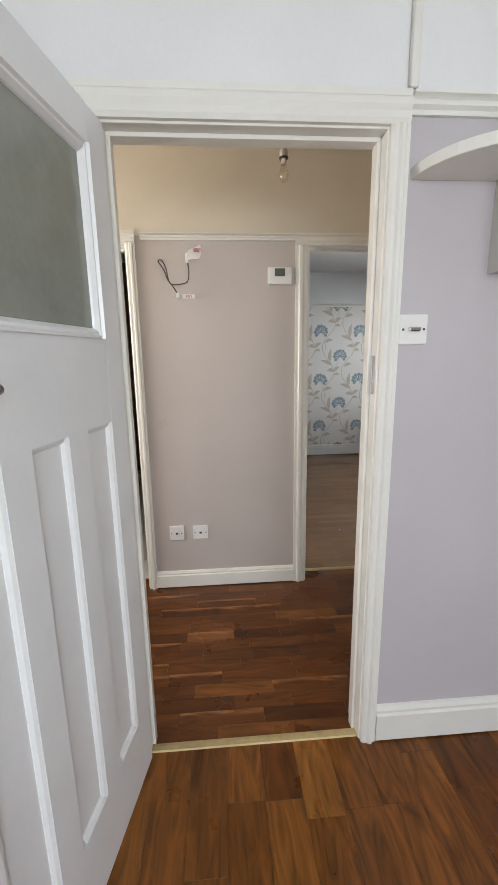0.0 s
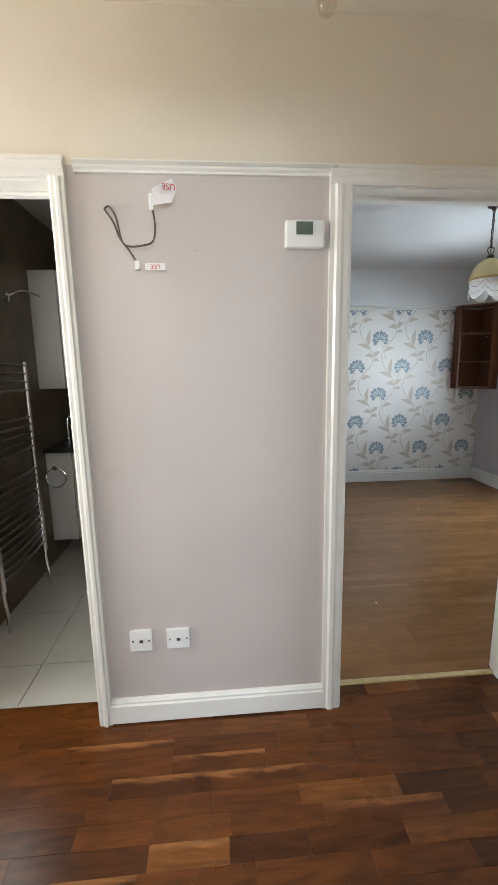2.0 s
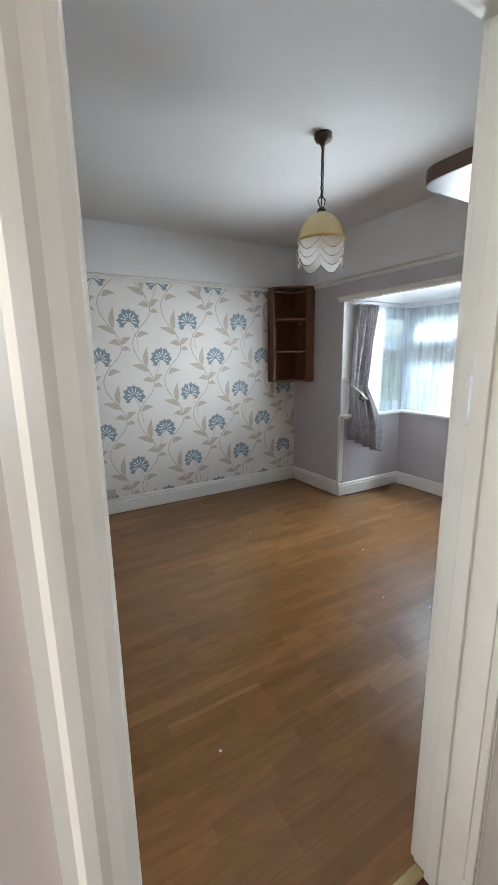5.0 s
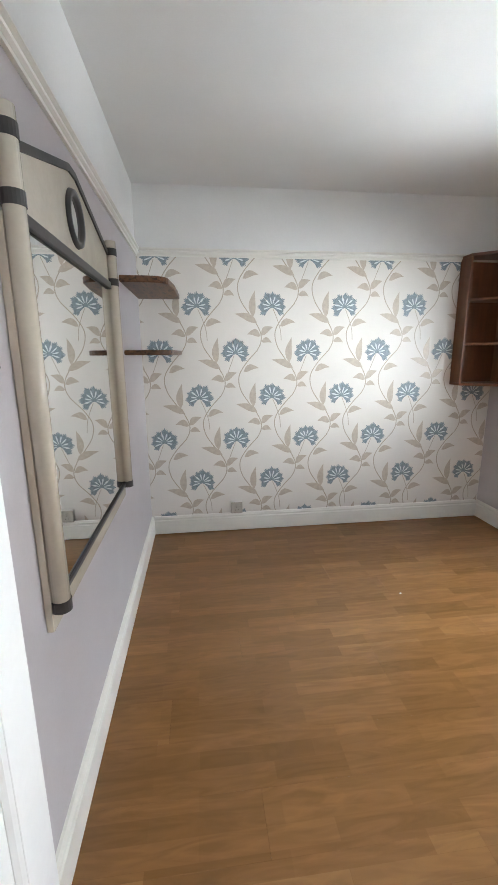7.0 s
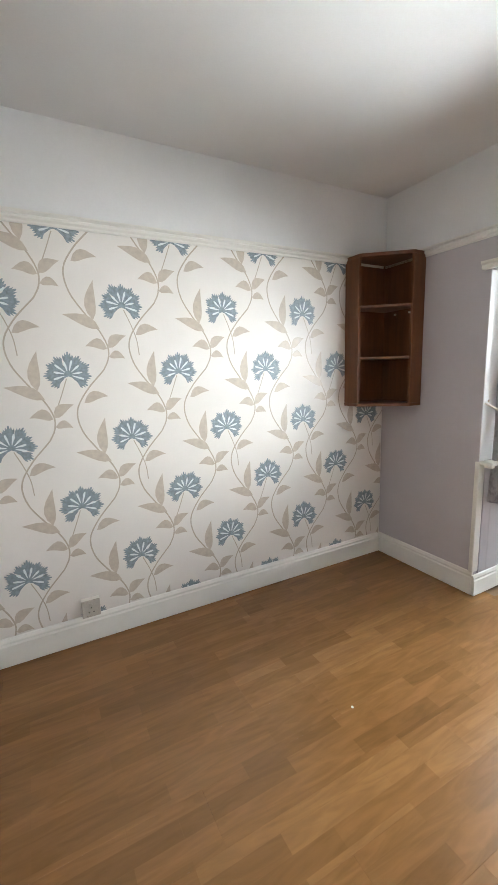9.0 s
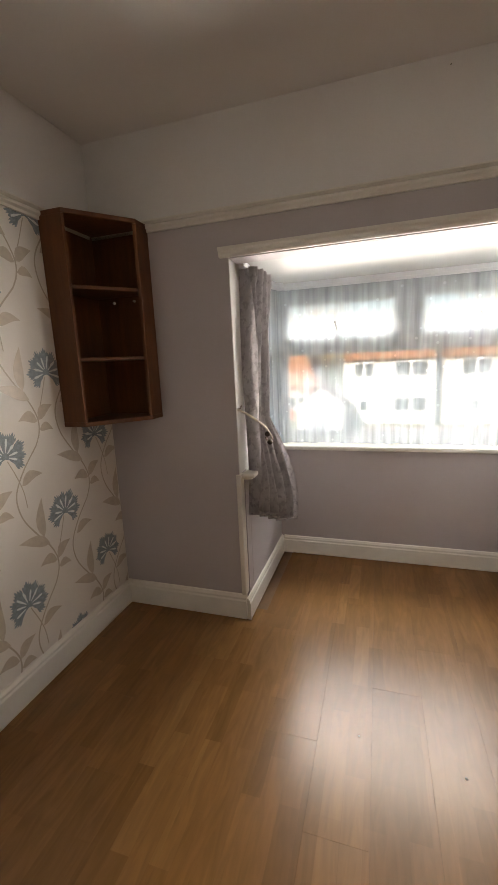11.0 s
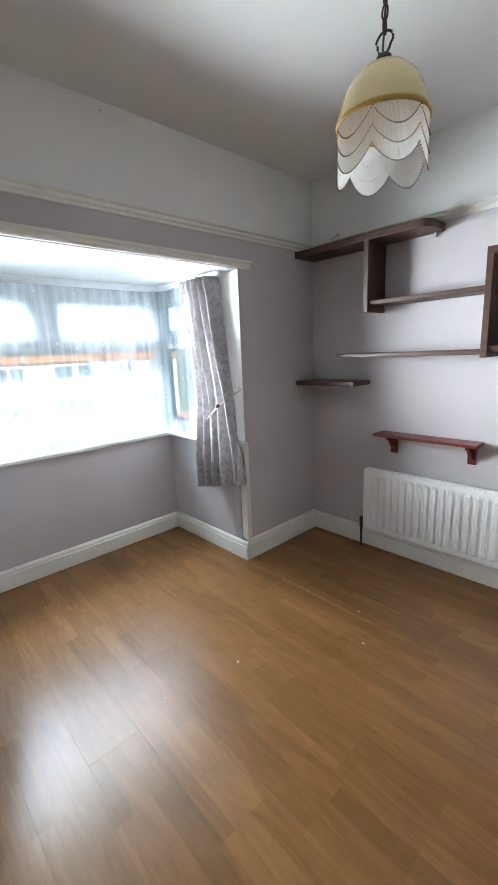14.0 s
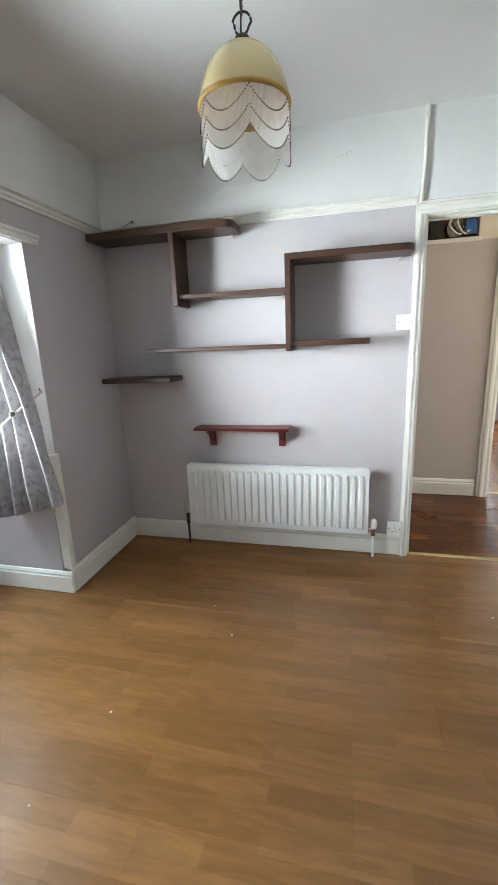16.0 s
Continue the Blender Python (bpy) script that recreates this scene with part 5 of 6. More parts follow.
def swag(a):
    """How far one row of beads sags at an angle: six swags round the rim."""
    return 0.050 * abs(math.sin(3 * (a - radians(108)))) ** 0.85


bm = bmesh.new()
n = 240
for k in range(n):
    a0, a1 = 2 * math.pi * k / n, 2 * math.pi * (k + 0.86) / n
    hi, lo = 1.996, 1.996 - 0.086 - swag(a0)
    q = []
    for a, zz in ((a0, hi), (a1, hi), (a1, lo), (a0, lo)):
        q.append(bm.verts.new((LX + 0.1205 * math.cos(a), LY + 0.1205 * math.sin(a), zz)))
    bm.faces.new(q)
part("fringe", bm, STRANDS, lamp, "pale bead strand fringe", kind="stuff")
bm = bmesh.new()
for drop in (0.003, 0.046, 0.087):
    for k in range(156):
        a = 2 * math.pi * k / 156
        c = Vector((LX + 0.1235 * math.cos(a), LY + 0.1235 * math.sin(a), 1.995 - drop - swag(a)))
        bmesh.ops.create_icosphere(bm, subdivisions=1, radius=0.0022, matrix=Matrix.Translation(c))
part("bead_swag", bm, BEADS, lamp, "swags of small brown beads", kind="stuff")
part("bulb_holder", lathe([(0.0, 2.06), (0.017, 2.06), (0.017, 2.135), (0.0, 2.135)], (LX, LY, 0), 16), PLASTIC, lamp)

# ---- hall: bare bulb, thermostat, loose wires ----
hl = thing("bare_bulb", "bare clear light bulb in a white holder on a flex", "lamp", (0.286, 1.856, 2.125))
HX, HY = 0.286, 1.856
part("ceiling_rose", lathe([(0.0, 2.47), (0.03, 2.472), (0.042, 2.485), (0.045, 2.5), (0.0, 2.5)], (HX, HY, 0), 24), PLASTIC, hl, smooth=True)
part("flex", tube([(HX, HY, 2.26), (HX + 0.001, HY, 2.38), (HX, HY, 2.475)], 0.0028, 8), PLASTIC, hl)
holder = part("holder", lathe([(0.0, 2.268), (0.011, 2.268), (0.013, 2.262), (0.013, 2.243), (0.0175, 2.241), (0.0175, 2.215), (0.0, 2.215)], (HX, HY, 0), 20), OLD_PLASTIC, hl)
part("ring", lathe([(0.0178, 2.213), (0.0195, 2.2145), (0.0195, 2.2185), (0.0178, 2.219)], (HX, HY, 0), 20), BLACK, holder)
part("cap", lathe([(0.0, 2.193), (0.012, 2.193), (0.0125, 2.215), (0.0, 2.215)], (HX, HY, 0), 20), CHROME, hl)
part("envelope", lathe([(0.0, 2.125), (0.008, 2.127), (0.017, 2.136), (0.0205, 2.150), (0.019, 2.165), (0.013, 2.182), (0.011, 2.195)], (HX, HY, 0), 24), BULB_GLASS, hl, "clear glass envelope", smooth=True)
part("filament", tube(spline([(HX - 0.006, HY, 2.165), (HX - 0.002, HY + 0.003, 2.172), (HX + 0.002, HY - 0.003, 2.166), (HX + 0.006, HY, 2.171)], 4), 0.0006, 5), BRONZE, hl)

ts = thing("thermostat", "white plastic room thermostat with a green-grey display", "thermostat", (0.342, HN, 1.798))
body = part("body", block(0.275, HN - 0.028, 1.799, 0.409, HN, 1.889, 0.007), PLASTIC, ts)
part("bezel", block(0.306, HN - 0.0305, 1.836, 0.372, HN - 0.0285, 1.883, 0.001), PLASTIC, ts)
part("display", block(0.311, HN - 0.0325, 1.840, 0.367, HN - 0.0308, 1.880), SCREEN, ts, "green-grey liquid crystal display")
for z in (1.878, 1.868, 1.858):
    part("button", block(0.377, HN - 0.031, z - 0.004, 0.390, HN - 0.0285, z + 0.003, 0.001), RADIATOR, ts)


def label_text(body, size, at, rot, material, parent):
    """Letters as a mesh part."""
    cu = bpy.data.curves.new("lettering", "FONT")
    cu.body, cu.size, cu.extrude = body, size, 0.0002
    cu.align_x, cu.align_y = "CENTER", "CENTER"
    tmp = bpy.data.objects.new("lettering", cu)
    me = bpy.data.meshes.new_from_object(tmp)
    bpy.data.objects.remove(tmp)
    me.materials.append(material)
    ob = new("lettering", me)
    ob.parent = parent
    m = pose(*at, *rot)
    m.translation -= BASE[parent.name]
    ob.matrix_basis = m
    return ob


wires = thing("loose_wires", "loose cut alarm wires hanging from the hall wall with paper tags", "wires", (-0.2, HN, 1.70))
y = HN - 0.012
part("wire", tube(spline([(-0.312, HN, 1.925), (-0.310, y, 1.915), (-0.282, y - 0.02, 1.872), (-0.262, y - 0.03, 1.82), (-0.236, y - 0.03, 1.785), (-0.214, y - 0.02, 1.748)], 6), 0.0032), CABLE, wires)
part("wire", tube(spline([(-0.310, HN, 1.928), (-0.295, y, 1.925), (-0.270, y - 0.03, 1.88), (-0.258, y - 0.03, 1.815), (-0.235, y - 0.03, 1.797), (-0.185, y - 0.035, 1.800), (-0.158, y - 0.03, 1.815), (-0.150, y - 0.03, 1.86), (-0.155, y - 0.028, 1.91)], 6), 0.0030), CABLE, wires)
part("connector", block(-0.222, y - 0.028, 1.728, -0.205, y - 0.010, 1.756, 0.003), PLASTIC, wires)
part("connector", block(-0.166, y - 0.034, 1.905, -0.150, y - 0.022, 1.955, 0.003), PLASTIC, wires)
bm = bmesh.new()
q = [(-0.160, 1.918), (-0.092, 1.925), (-0.074, 1.965), (-0.088, 1.990), (-0.150, 1.958)]
f = bm.faces.new([bm.verts.new((a, y - 0.034 - 0.006 * k, b)) for k, (a, b) in enumerate(q)])
bmesh.ops.triangulate(bm, faces=[f])
bmesh.ops.solidify(bm, geom=bm.faces, thickness=0.001)
tag = part("paper_tag", bm, TAPE, wires, "white paper tag with red letters")
label_text("USE", 0.026, (-0.098, y - 0.068, 1.960), (90, 180, 12), RED_INK, tag)
tag = part("paper_tag", block(-0.190, y - 0.022, 1.727, -0.124, y - 0.0205, 1.749), TAPE, wires, "white paper tag with red letters")
label_text("USE", 0.020, (-0.157, y - 0.0226, 1.738), (90, 180, 0), RED_INK, tag)
part("nail", tube([(-0.03, HN, 1.795), (-0.022, HN - 0.012, 1.795)], 0.0016, 6), CHROME, None, "small bent nail in the hall wall", "nail")

cable = thing("surface_cable", "thin grey-white cable clipped down the hall wall to the switch", "cable", (1.280, 2.30, 0.14))
part("cable", tube(spline([(1.278, 2.245, 2.045), (1.275, 2.275, 2.015), (1.278, 2.300, 1.93), (1.278, 2.292, 1.82), (1.278, 2.302, 1.70), (1.278, 2.296, 1.60), (1.278, 2.285, 1.53), (1.278, 2.282, 1.50)], 5), 0.0035, 6), OLD_PLASTIC, cable)
part("cable", tube([(1.278, 2.318, 2.02), (1.278, 2.316, 1.30), (1.278, 2.319, 0.60), (1.278, 2.318, 0.12)], 0.003, 6), OLD_PLASTIC, cable)
for z in (1.88, 1.76, 1.62):
    part("clip", block(1.272, 2.286, z, 1.283, 2.310, z + 0.008, 0.001), PLASTIC, cable)
part("trim", block(1.263, HN - 0.022, 2.10, 1.283, HN, H, 0.004), GLOSS, None, "white painted boxed conduit in the hall corner", "trim", kind="structure")

# ---- hall: meter recess high on the south wall ----
# The recess is dark from its depth; that shade is coloured into the back.
part("meter_recess_lining", block(METER[0] - 0.02, HS - 0.10, METER[2] - 0.02, METER[1] + 0.02, HS - 0.058, METER[3] + 0.02, 0.0), GAP, None, "back of the meter recess, its shade put into the colour", "recess", kind="structure")
part("trim", block(METER[0] - 0.02, HS - 0.05, METER[2] - 0.030, METER[1] + 0.02, HS + 0.028, METER[2], 0.003), GLOSS, None, "cream painted ledge under the meter recess", "trim", kind="structure")
mt = thing("electric_meter", "old electric meter and fuse gear in a high recess", "meter", (0.82, HS - 0.02, METER[2]))
part("case", lathe([(0.0, -0.052), (0.066, -0.052), (0.068, -0.012), (0.060, 0.0), (0.0, 0.002)], (0.885, HS - 0.002, METER[2] + 0.075), 24, "y"), DARK_CHROME, mt, "round grey metal meter case")
part("fuse_box", block(0.962, HS - 0.055, METER[2] + 0.002, 1.06, HS - 0.006, METER[2] + 0.15, 0.008), BLACK, mt)
part("fuse_cover", block(0.735, HS - 0.05, METER[2] + 0.03, 0.81, HS - 0.004, METER[2] + 0.13, 0.004), BLUE, mt, "blue fuse cover")
# Dark sheet laid over the recess back in place of its shade.
part("board", block(0.718, HS - 0.0575, METER[2] + 0.001, 1.097, HS - 0.0562, METER[3] - 0.002), GAP, mt, "thin dark sheet added for the shade in the recess")
for k in range(4):
    part("cable", tube(spline([(0.90 - 0.02 * k, HS - 0.02, METER[2] + 0.16), (0.93 - 0.03 * k, HS + 0.012, METER[2] + 0.10), (0.86 - 0.02 * k, HS + 0.012, METER[2] + 0.03), (0.78, HS + 0.008, METER[2] + 0.05)], 6), 0.005), CABLE if k % 2 else PLASTIC, mt)

# ---- kitchen: curved end shelf and cupboard ----
ks = thing("end_shelf", "white painted curved end shelf beside a wall cupboard", "shelf", (0.75, KN, 1.895))
pts = [(0.545, KN)] + [(0.545 + 0.25 * (1 - math.cos(a)), KN - 0.01 - 0.235 * math.sin(a)) for a in [math.pi / 2 * k / 10 for k in range(11)]] + [(0.795, KN)]
part("board", slab_of(pts, 1.895, 1.925, 0.003), GLOSS, ks)
kc = thing("wall_cupboard", "white wall cupboard in the kitchen", "cupboard", (1.4, 1.07, 1.6))
part("body", block(0.797, 0.975, 1.646, 1.9, KN, 2.04, 0.003), WHITE_UNIT, kc)
for a, b in ((0.80, 1.345), (1.351, 1.897)):
    d = part("door", block(a, 0.955, 1.649, b, 0.973, 2.037, 0.003), WHITE_UNIT, kc)
    part("handle", tube([(b - 0.04, 0.955, 1.68), (b - 0.04, 0.93, 1.685), (b - 0.04, 0.93, 1.755), (b - 0.04, 0.955, 1.76)], 0.005), CHROME, d)

# ---- bathroom ----
tr = thing("towel_radiator", "chrome ladder towel radiator on the bathroom wall", "towel radiator", (-1.15, 3.25, 0.12))
TX = -1.15
for y in (2.98, 3.52):
    part("upright", tube([(TX, y, 0.24), (TX, y, 1.47)], 0.016, 12), CHROME, tr, smooth=False)
    part("valve", tube([(TX, y, 0.24), (TX, y, 0.18), (TX + 0.01, y, 0.08), (TX + 0.01, y, 0.0)], 0.010, 8), CHROME, tr)
    part("bracket", tube([(TX, y, 1.3), (-1.23, y, 1.3)], 0.008, 8), CHROME, tr)
for z in [0.30 + 0.046 * k for k in range(12)] + [0.95 + 0.046 * k for k in range(5)] + [1.30 + 0.05 * k for k in range(4)]:
    part("rung", tube(spline([(TX, 2.98, z), (TX + 0.008, 3.12, z), (TX + 0.010, 3.25, z), (TX + 0.008, 3.38, z), (TX, 3.52, z)], 4), 0.010, 8), CHROME, tr, smooth=True)
vu = thing("vanity_unit", "slim white wall-hung vanity unit with a dark worktop and basin", "vanity unit", (-1.12, 4.2, 0.16))
part("body", block(-1.228, 3.86, 0.16, -1.045, 4.75, 0.83, 0.003), WHITE_UNIT, vu)
for a, b in ((3.87, 4.30), (4.31, 4.74)):
    d = part("door", block(-1.043, a, 0.17, -1.027, b, 0.82, 0.003), WHITE_UNIT, vu)
    part("handle", tube(spline([(-1.027, b - 0.05, 0.66), (-1.0, b - 0.05, 0.68), (-1.0, b - 0.05, 0.74), (-1.027, b - 0.05, 0.76)], 4), 0.006), CHROME, d)
part("worktop", block(-1.229, 3.83, 0.832, -0.99, 4.78, 0.862, 0.004), BLACK, vu, "dark worktop")
part("basin", lathe([(0.06, 0.862), (0.095, 0.90), (0.11, 0.965), (0.102, 0.965), (0.085, 0.91), (0.05, 0.885), (0.0, 0.88)], (-1.108, 4.40, 0), 28), RADIATOR, vu, smooth=True)
part("tap", tube(spline([(-1.19, 4.25, 0.862), (-1.19, 4.25, 1.02), (-1.16, 4.27, 1.06), (-1.10, 4.31, 1.04)], 5), 0.012, 10), CHROME, vu)
tring = thing("towel_ring", "chrome towel ring on the side of the vanity unit", "towel ring", (-1.15, 3.84, 0.62))
part("ring", tube([(-1.155 + 0.07 * math.sin(a), 3.835, 0.72 - 0.07 + 0.07 * math.cos(a)) for a in [2 * math.pi * k / 28 for k in range(29)]], 0.005, 8), CHROME, tring)
part("mount", lathe([(0.0, -0.02), (0.018, -0.02), (0.022, 0.02), (0.0, 0.02)], (-1.155, 3.84, 0.725), 16, "y"), CHROME, tring)
wc = thing("bathroom_cupboard", "tall white wall cupboard with a chrome handle", "cupboard", (-1.14, 4.2, 1.29))
part("body", block(-1.228, 3.88, 1.29, -1.045, 4.6, 2.09, 0.003), WHITE_UNIT, wc)
for a, b in ((3.885, 4.235), (4.245, 4.595)):
    d = part("door", block(-1.043, a, 1.295, -1.027, b, 2.085, 0.003), WHITE_UNIT, wc)
    part("handle", tube(spline([(-1.027, b - 0.05, 1.36), (-1.0, b - 0.05, 1.38), (-1.0, b - 0.05, 1.44), (-1.027, b - 0.05, 1.46)], 4), 0.006), CHROME, d)
sp = thing("bathroom_light", "small chrome spotlight bar on the bathroom wall", "lamp", (-1.17, 3.6, 1.85))
part("arm", tube(spline([(-1.23, 3.55, 1.86), (-1.14, 3.58, 1.90), (-1.07, 3.66, 1.88)], 5), 0.006), CHROME, sp)
part("mount", lathe([(0.0, 0.0), (0.03, 0.0), (0.03, 0.015), (0.0, 0.02)], (-1.23, 3.55, 1.86), 16, "x"), CHROME, sp)


# ---- wallpaper pattern: raised print on the north wall ----
def clamp(x, z):
    return min(max(x, BW + 0.002), BE - 0.002), min(max(z, 0.10), 2.06)


def print_poly(bm, pts, lift):
    vs = []
    for x, z in pts:
        x, z = clamp(x, z)
        vs.append(bm.verts.new((x, BN - lift, z)))
    try:
        bm.faces.new(vs)
    except ValueError:
        pass


def print_leaf(bm, x, z, bx, bz, tx, tz, wide, bend, lift):
    a, b = Vector((bx, bz)), Vector((tx, tz))
    d = b - a
    nrm = Vector((-d.y, d.x)).normalized()
    left, right = [], []
    for k in range(7):
        u = k / 6
        c = a + d * u + nrm * bend * math.sin(math.pi * u)
        w = wide * math.sin(math.pi * u ** 0.8) * (1 - 0.25 * u)
        left.append(c + nrm * w)
        right.append(c - nrm * w)
    for k in range(6):
        print_poly(bm, [(x + q.x, z + q.y) for q in (left[k], left[k + 1], right[k + 1], right[k])], lift)


def print_stem(bm, x, z, pts, wide, lift):
    line = spline([(a, b, 0) for a, b in pts], 6)
    for p, q in zip(line, line[1:]):
        d = q - p
        nrm = Vector((-d.y, d.x, 0)).normalized() * wide
        print_poly(bm, [(x + c.x, z + c.y) for c in (p + nrm, q + nrm, q - nrm, p - nrm)], lift)


leaves, stems, petals, whites = bmesh.new(), bmesh.new(), bmesh.new(), bmesh.new()
rnd = random.Random(4)
for row in range(-1, 8):
    for col in range(-1, 7):
        odd = (row + 1) % 2
        x = 0.862 + 0.5475 * col - (0.274 if odd else 0)
        z = 1.7365 + 0.3285 * (1 - row)
        s = 1 if not odd else -1
        print_stem(stems, x, z, [(-0.110, 0.335), (-0.200, 0.235), (-0.250, 0.140), (-0.235, 0.040), (-0.175, -0.055), (-0.115, -0.135), (-0.082, -0.210), (-0.085, -0.270), (-0.110, -0.322)], 0.0036, 0.0008)
        print_stem(stems, x, z, [(0.008, -0.030), (0.040, -0.105), (0.062, -0.175), (0.070, -0.250)] if s > 0 else [(-0.010, -0.030), (-0.040, -0.110), (-0.062, -0.165), (-0.078, -0.215)], 0.0024, 0.0009)
        for bx, bz, tx, tz, w, bend in ((-0.080, -0.215, 0.010, -0.155, 0.020, 0.016), (-0.085, -0.220, -0.186, -0.208, 0.020, -0.022), (-0.080, -0.258, -0.002, -0.268, 0.016, 0.016), (-0.112, -0.125, -0.275, -0.062, 0.021, -0.012), (-0.140, -0.085, -0.125, 0.100, 0.021, 0.014), (-0.215, 0.178, -0.098, 0.205, 0.019, 0.022)):
            print_leaf(leaves, x, z, bx, bz, tx, tz, 1.38 * w, bend, 0.0012)
        for k in range(12):
            fan = [(0.0, -0.020)] + [(0.046 * math.sin(radians(-120 + 20 * j)), -0.014 + 0.046 * math.cos(radians(-120 + 20 * j))) for j in (k, k + 1)]
            print_poly(petals, [(x + p, z + q) for p, q in fan], 0.0014)
        for k in range(9):
            a = (radians(-124 + 31 * k) + rnd.uniform(-0.06, 0.06)) * s
            ux, uz = math.sin(a), math.cos(a)
            nx, nz = uz, -ux
            r1, w = 0.101 - 0.006 * (k in (0, 8)) + rnd.uniform(-0.006, 0.006), 0.0235
            pts = [(0.026, 0.005), (0.052, 0.010), (0.066, 0.019), (r1 - 0.022, w), (r1 - 0.009, w * 0.92), (r1 - 0.018, w * 0.60), (r1 + 0.001, w * 0.50), (r1 - 0.012, w * 0.24), (r1 + 0.005, w * 0.10), (r1 + 0.003, -w * 0.14), (r1 - 0.012, -w * 0.28), (r1 - 0.001, -w * 0.52), (r1 - 0.018, -w * 0.62), (r1 - 0.010, -w * 0.94), (r1 - 0.022, -w), (0.066, -0.019), (0.052, -0.010), (0.026, -0.005)]
            print_poly(petals, [(x + ux * p + nx * q, z - 0.012 + uz * p + nz * q) for p, q in pts], 0.0016 + 0.00003 * k)
            if k < 8:
                b = a + radians(15.5) * s
                vx, vz = math.sin(b), math.cos(b)
                mx, mz = vz, -vx
                far = 0.068 + rnd.uniform(-0.010, 0.010)
                pts = [(0.018, 0.0016), (far - 0.014, 0.0052), (far, 0.0034), (far, -0.0034), (far - 0.014, -0.0052), (0.018, -0.0016)]
                print_poly(whites, [(x + vx * p + mx * q, z - 0.012 + vz * p + mz * q) for p, q in pts], 0.0022)
for name, place, axis, label in (("nail", (1.699, BS, 2.339), "y", "small dark nail stuck in the white frieze"), ("nail", (1.680, BS, 2.345), "y", "small dark nail stuck in the white frieze"), ("nail", (1.718, BS, 2.333), "y", "small dark nail stuck in the white frieze"), ("nail", (3.203, 3.96, 2.461), "x", "small dark nail above the bay opening"), ("nail", (1.276, 2.108, 1.753), "x", "small dark nail in the hall end wall")):
    part(name, lathe([(0.0, 0.0), (0.002, 0.0), (0.0026, 0.003), (0.001, 0.006), (0.0, 0.006)], place, 8, axis), BRONZE, None, label, "nail")
paper = thing("wallpaper", "cream wallpaper printed with blue flower heads and beige trailing leaves", "wallpaper", (1.85, BN, 0.1))
part("printed_stem", stems, STEM, paper, "beige trailing stems", kind="stuff")
part("printed_leaf", leaves, LEAF, paper, "beige leaves", kind="stuff")
part("printed_petal", petals, PETAL, paper, "blue-grey flower heads", kind="stuff")
part("printed_stamen", whites, STAMEN, paper, "pale stamens", kind="stuff")

# grit and crumbs on the bedroom floor
for x, y, r in ((2.0, 4.6, 0.006), (2.55, 3.9, 0.005), (2.2, 3.4, 0.005), (2.35, 3.2, 0.004), (0.95, 3.05, 0.006), (2.62, 4.25, 0.004)):
    part("crumb", lathe([(0.0, 0.0), (r, 0.0), (r * 0.8, r * 0.5), (0.0, r * 0.6)], (x, y, 0.0005), 7), RUBBISH, None, "small pale crumb of plaster on the floor", "debris", group="crumbs on the floor")


# ---- floor pieces ----
def unit_board(name, lx, ly, depth, material, edge=0.0002):
    """One board mesh with eased top edges, its top at the origin's height."""
    bm = bmesh.new()
    hx, hy = lx / 2, ly / 2
    low = [bm.verts.new((sx * hx, sy * hy, -depth)) for sx, sy in ((-1, -1), (1, -1), (1, 1), (-1, 1))]
    mid = [bm.verts.new((sx * hx, sy * hy, -edge)) for sx, sy in ((-1, -1), (1, -1), (1, 1), (-1, 1))]
    top = [bm.verts.new((sx * (hx - edge), sy * (hy - edge), 0)) for sx, sy in ((-1, -1), (1, -1), (1, 1), (-1, 1))]
    for a, b in ((low, mid), (mid, top)):
        for k in range(4):
            bm.faces.new((a[k], a[(k + 1) % 4], b[(k + 1) % 4], b[k]))
    bm.faces.new(top)
    bm.normal_update()
    me = bpy.data.meshes.new(name)
    bm.to_mesh(me)
    bm.free()
    me.materials.append(material)
    return me


MESHES = {}


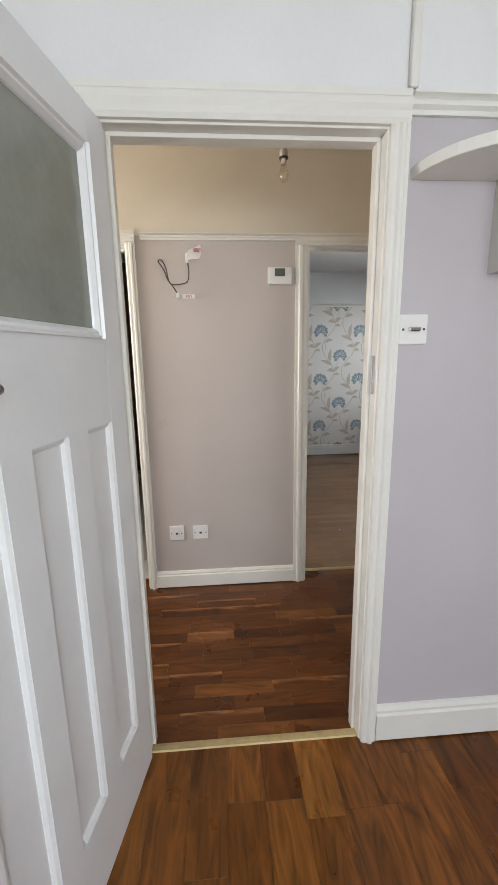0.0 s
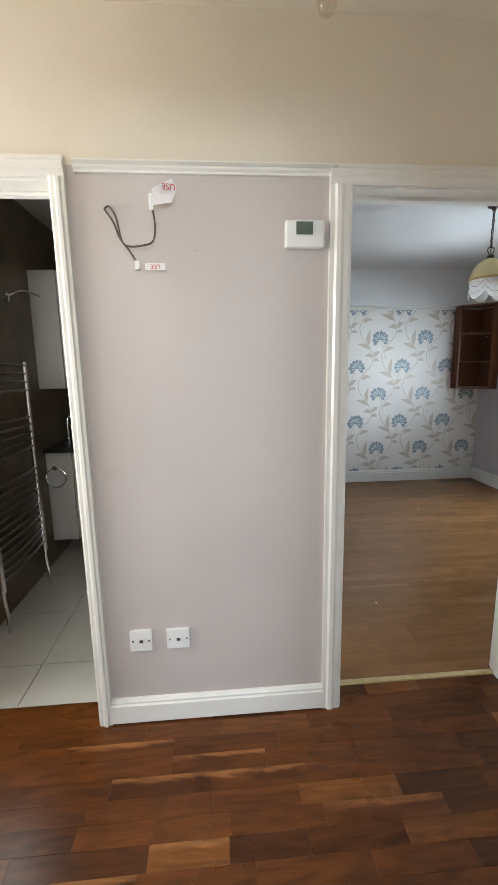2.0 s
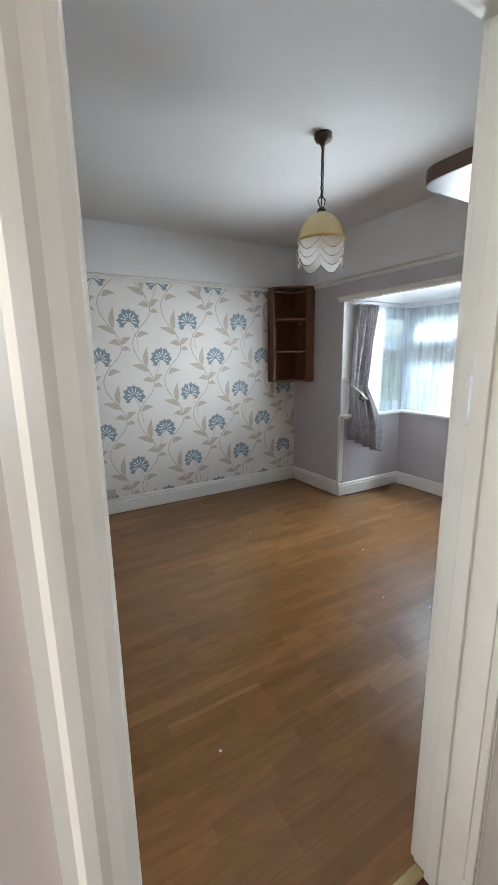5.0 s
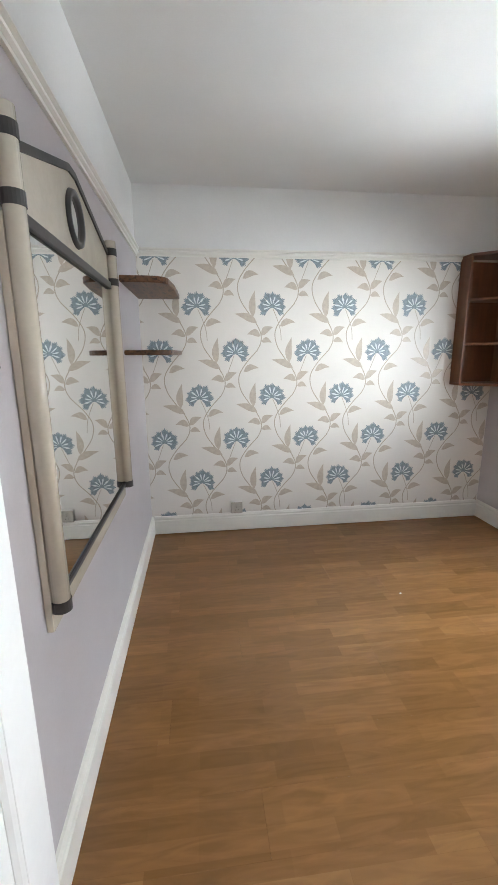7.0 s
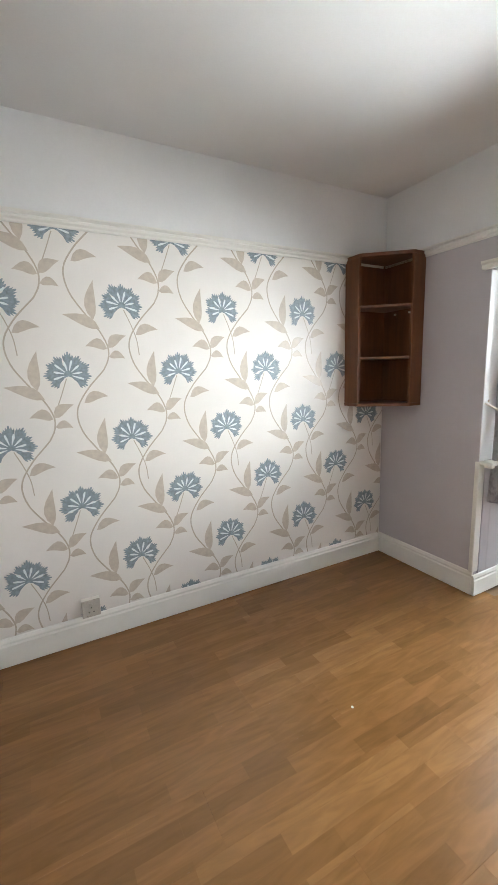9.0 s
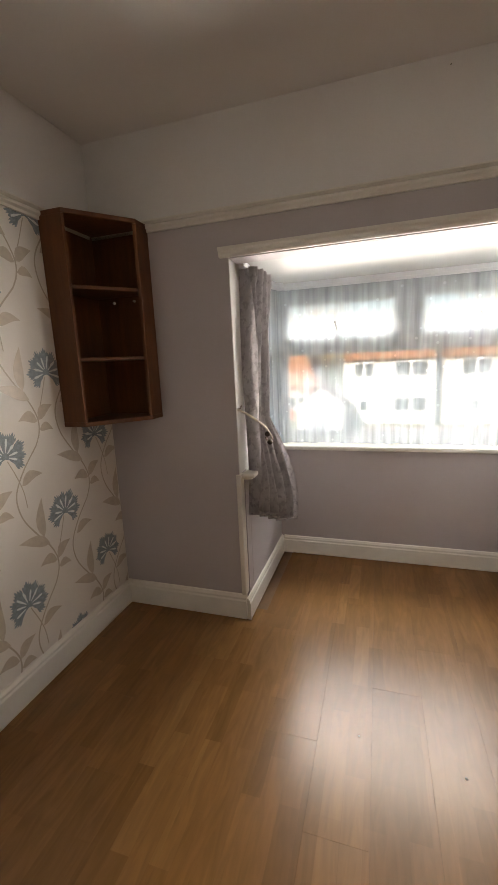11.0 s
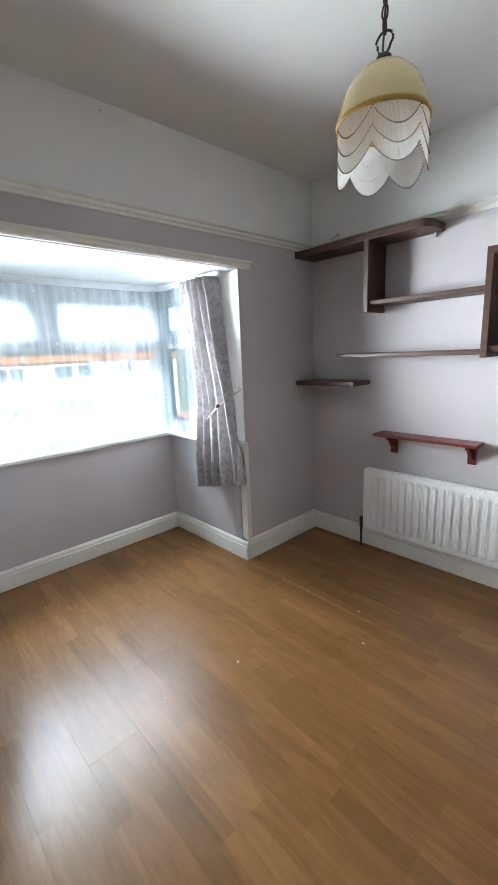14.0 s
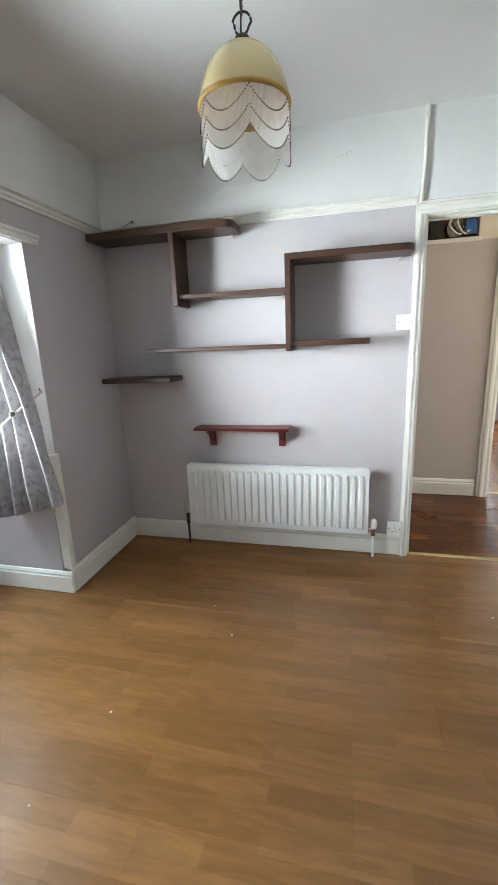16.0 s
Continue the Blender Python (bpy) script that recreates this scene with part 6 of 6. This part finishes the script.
def lay(name, x0, y0, x1, y1, material, parent, lift=0.0):
    """A board or tile between two corners, sharing its mesh with others of its size."""
    key = (name, round(x1 - x0, 3), round(y1 - y0, 3), material.name)
    if key not in MESHES:
        MESHES[key] = unit_board(name, x1 - x0, y1 - y0, 0.0075, material)
    ob = new(name, MESHES[key])
    ob.parent = parent
    ob.location = Vector(((x0 + x1) / 2, (y0 + y1) / 2, lift)) - BASE[parent.name]
    return ob


g = 0.0003
rnd = random.Random(11)
# hall: parquet staves along x
y, row = 1.25, 0
while y < 2.449:
    y1 = min(y + 0.0705, 2.45)
    x = -2.1 - rnd.uniform(0, 0.3)
    while x < 1.40:
        ln = rnd.choice((0.24, 0.30, 0.34, 0.34, 0.40))
        a, b = max(x, -2.1), min(x + ln, 1.40)
        if b - a > 0.02:
            lay("floor_stave", a + g, y + g, b - g, y1 - g, PARQUET, floor_hall)
        x += ln
    y = y1
# bedroom: laminate planks along x
y, row = 2.45, 0
while y < BN:
    y1 = min(y + 0.195, BN)
    end = BX if 3.219 < (y + y1) / 2 < 4.87 else BE + 0.1
    x = 0.41 - (0.0, 0.62, 0.31, 0.93)[row % 4]
    while x < end:
        a, b = max(x, 0.41), min(x + 1.23, end)
        if b - a > 0.02:
            lay("floor_plank", a + g / 2, y + g / 2, b - g / 2, y1 - g / 2, LAMINATE, floor_bedroom)
        x += 1.23
    y, row = y1, row + 1
# kitchen: boards along y
x, row = -1.4, 0
while x < 2.3:
    x1 = min(x + 0.125, 2.3)
    y = -2.2 - rnd.uniform(0, 0.8)
    while y < 1.25:
        a, b = max(y, -2.2), min(y + 1.2, 1.25)
        if b - a > 0.02:
            lay("floor_board", x + g, a + g, x1 - g, b - g, KITCHEN_WOOD, floor_kitchen)
        y += 1.2
    x = x1
# bathroom: square tiles
for i in range(4):
    for k in range(6):
        x, y = -1.31 + 0.45 * i, 2.46 + 0.45 * k + (-0.2)
        a, b, c, d = x + 0.002, max(y, 2.45) + 0.002, min(x + 0.45, 0.32) - 0.002, min(y + 0.45, 5.1) - 0.002
        lay("floor_tile", a, b, c, d, TILE, floor_bathroom)
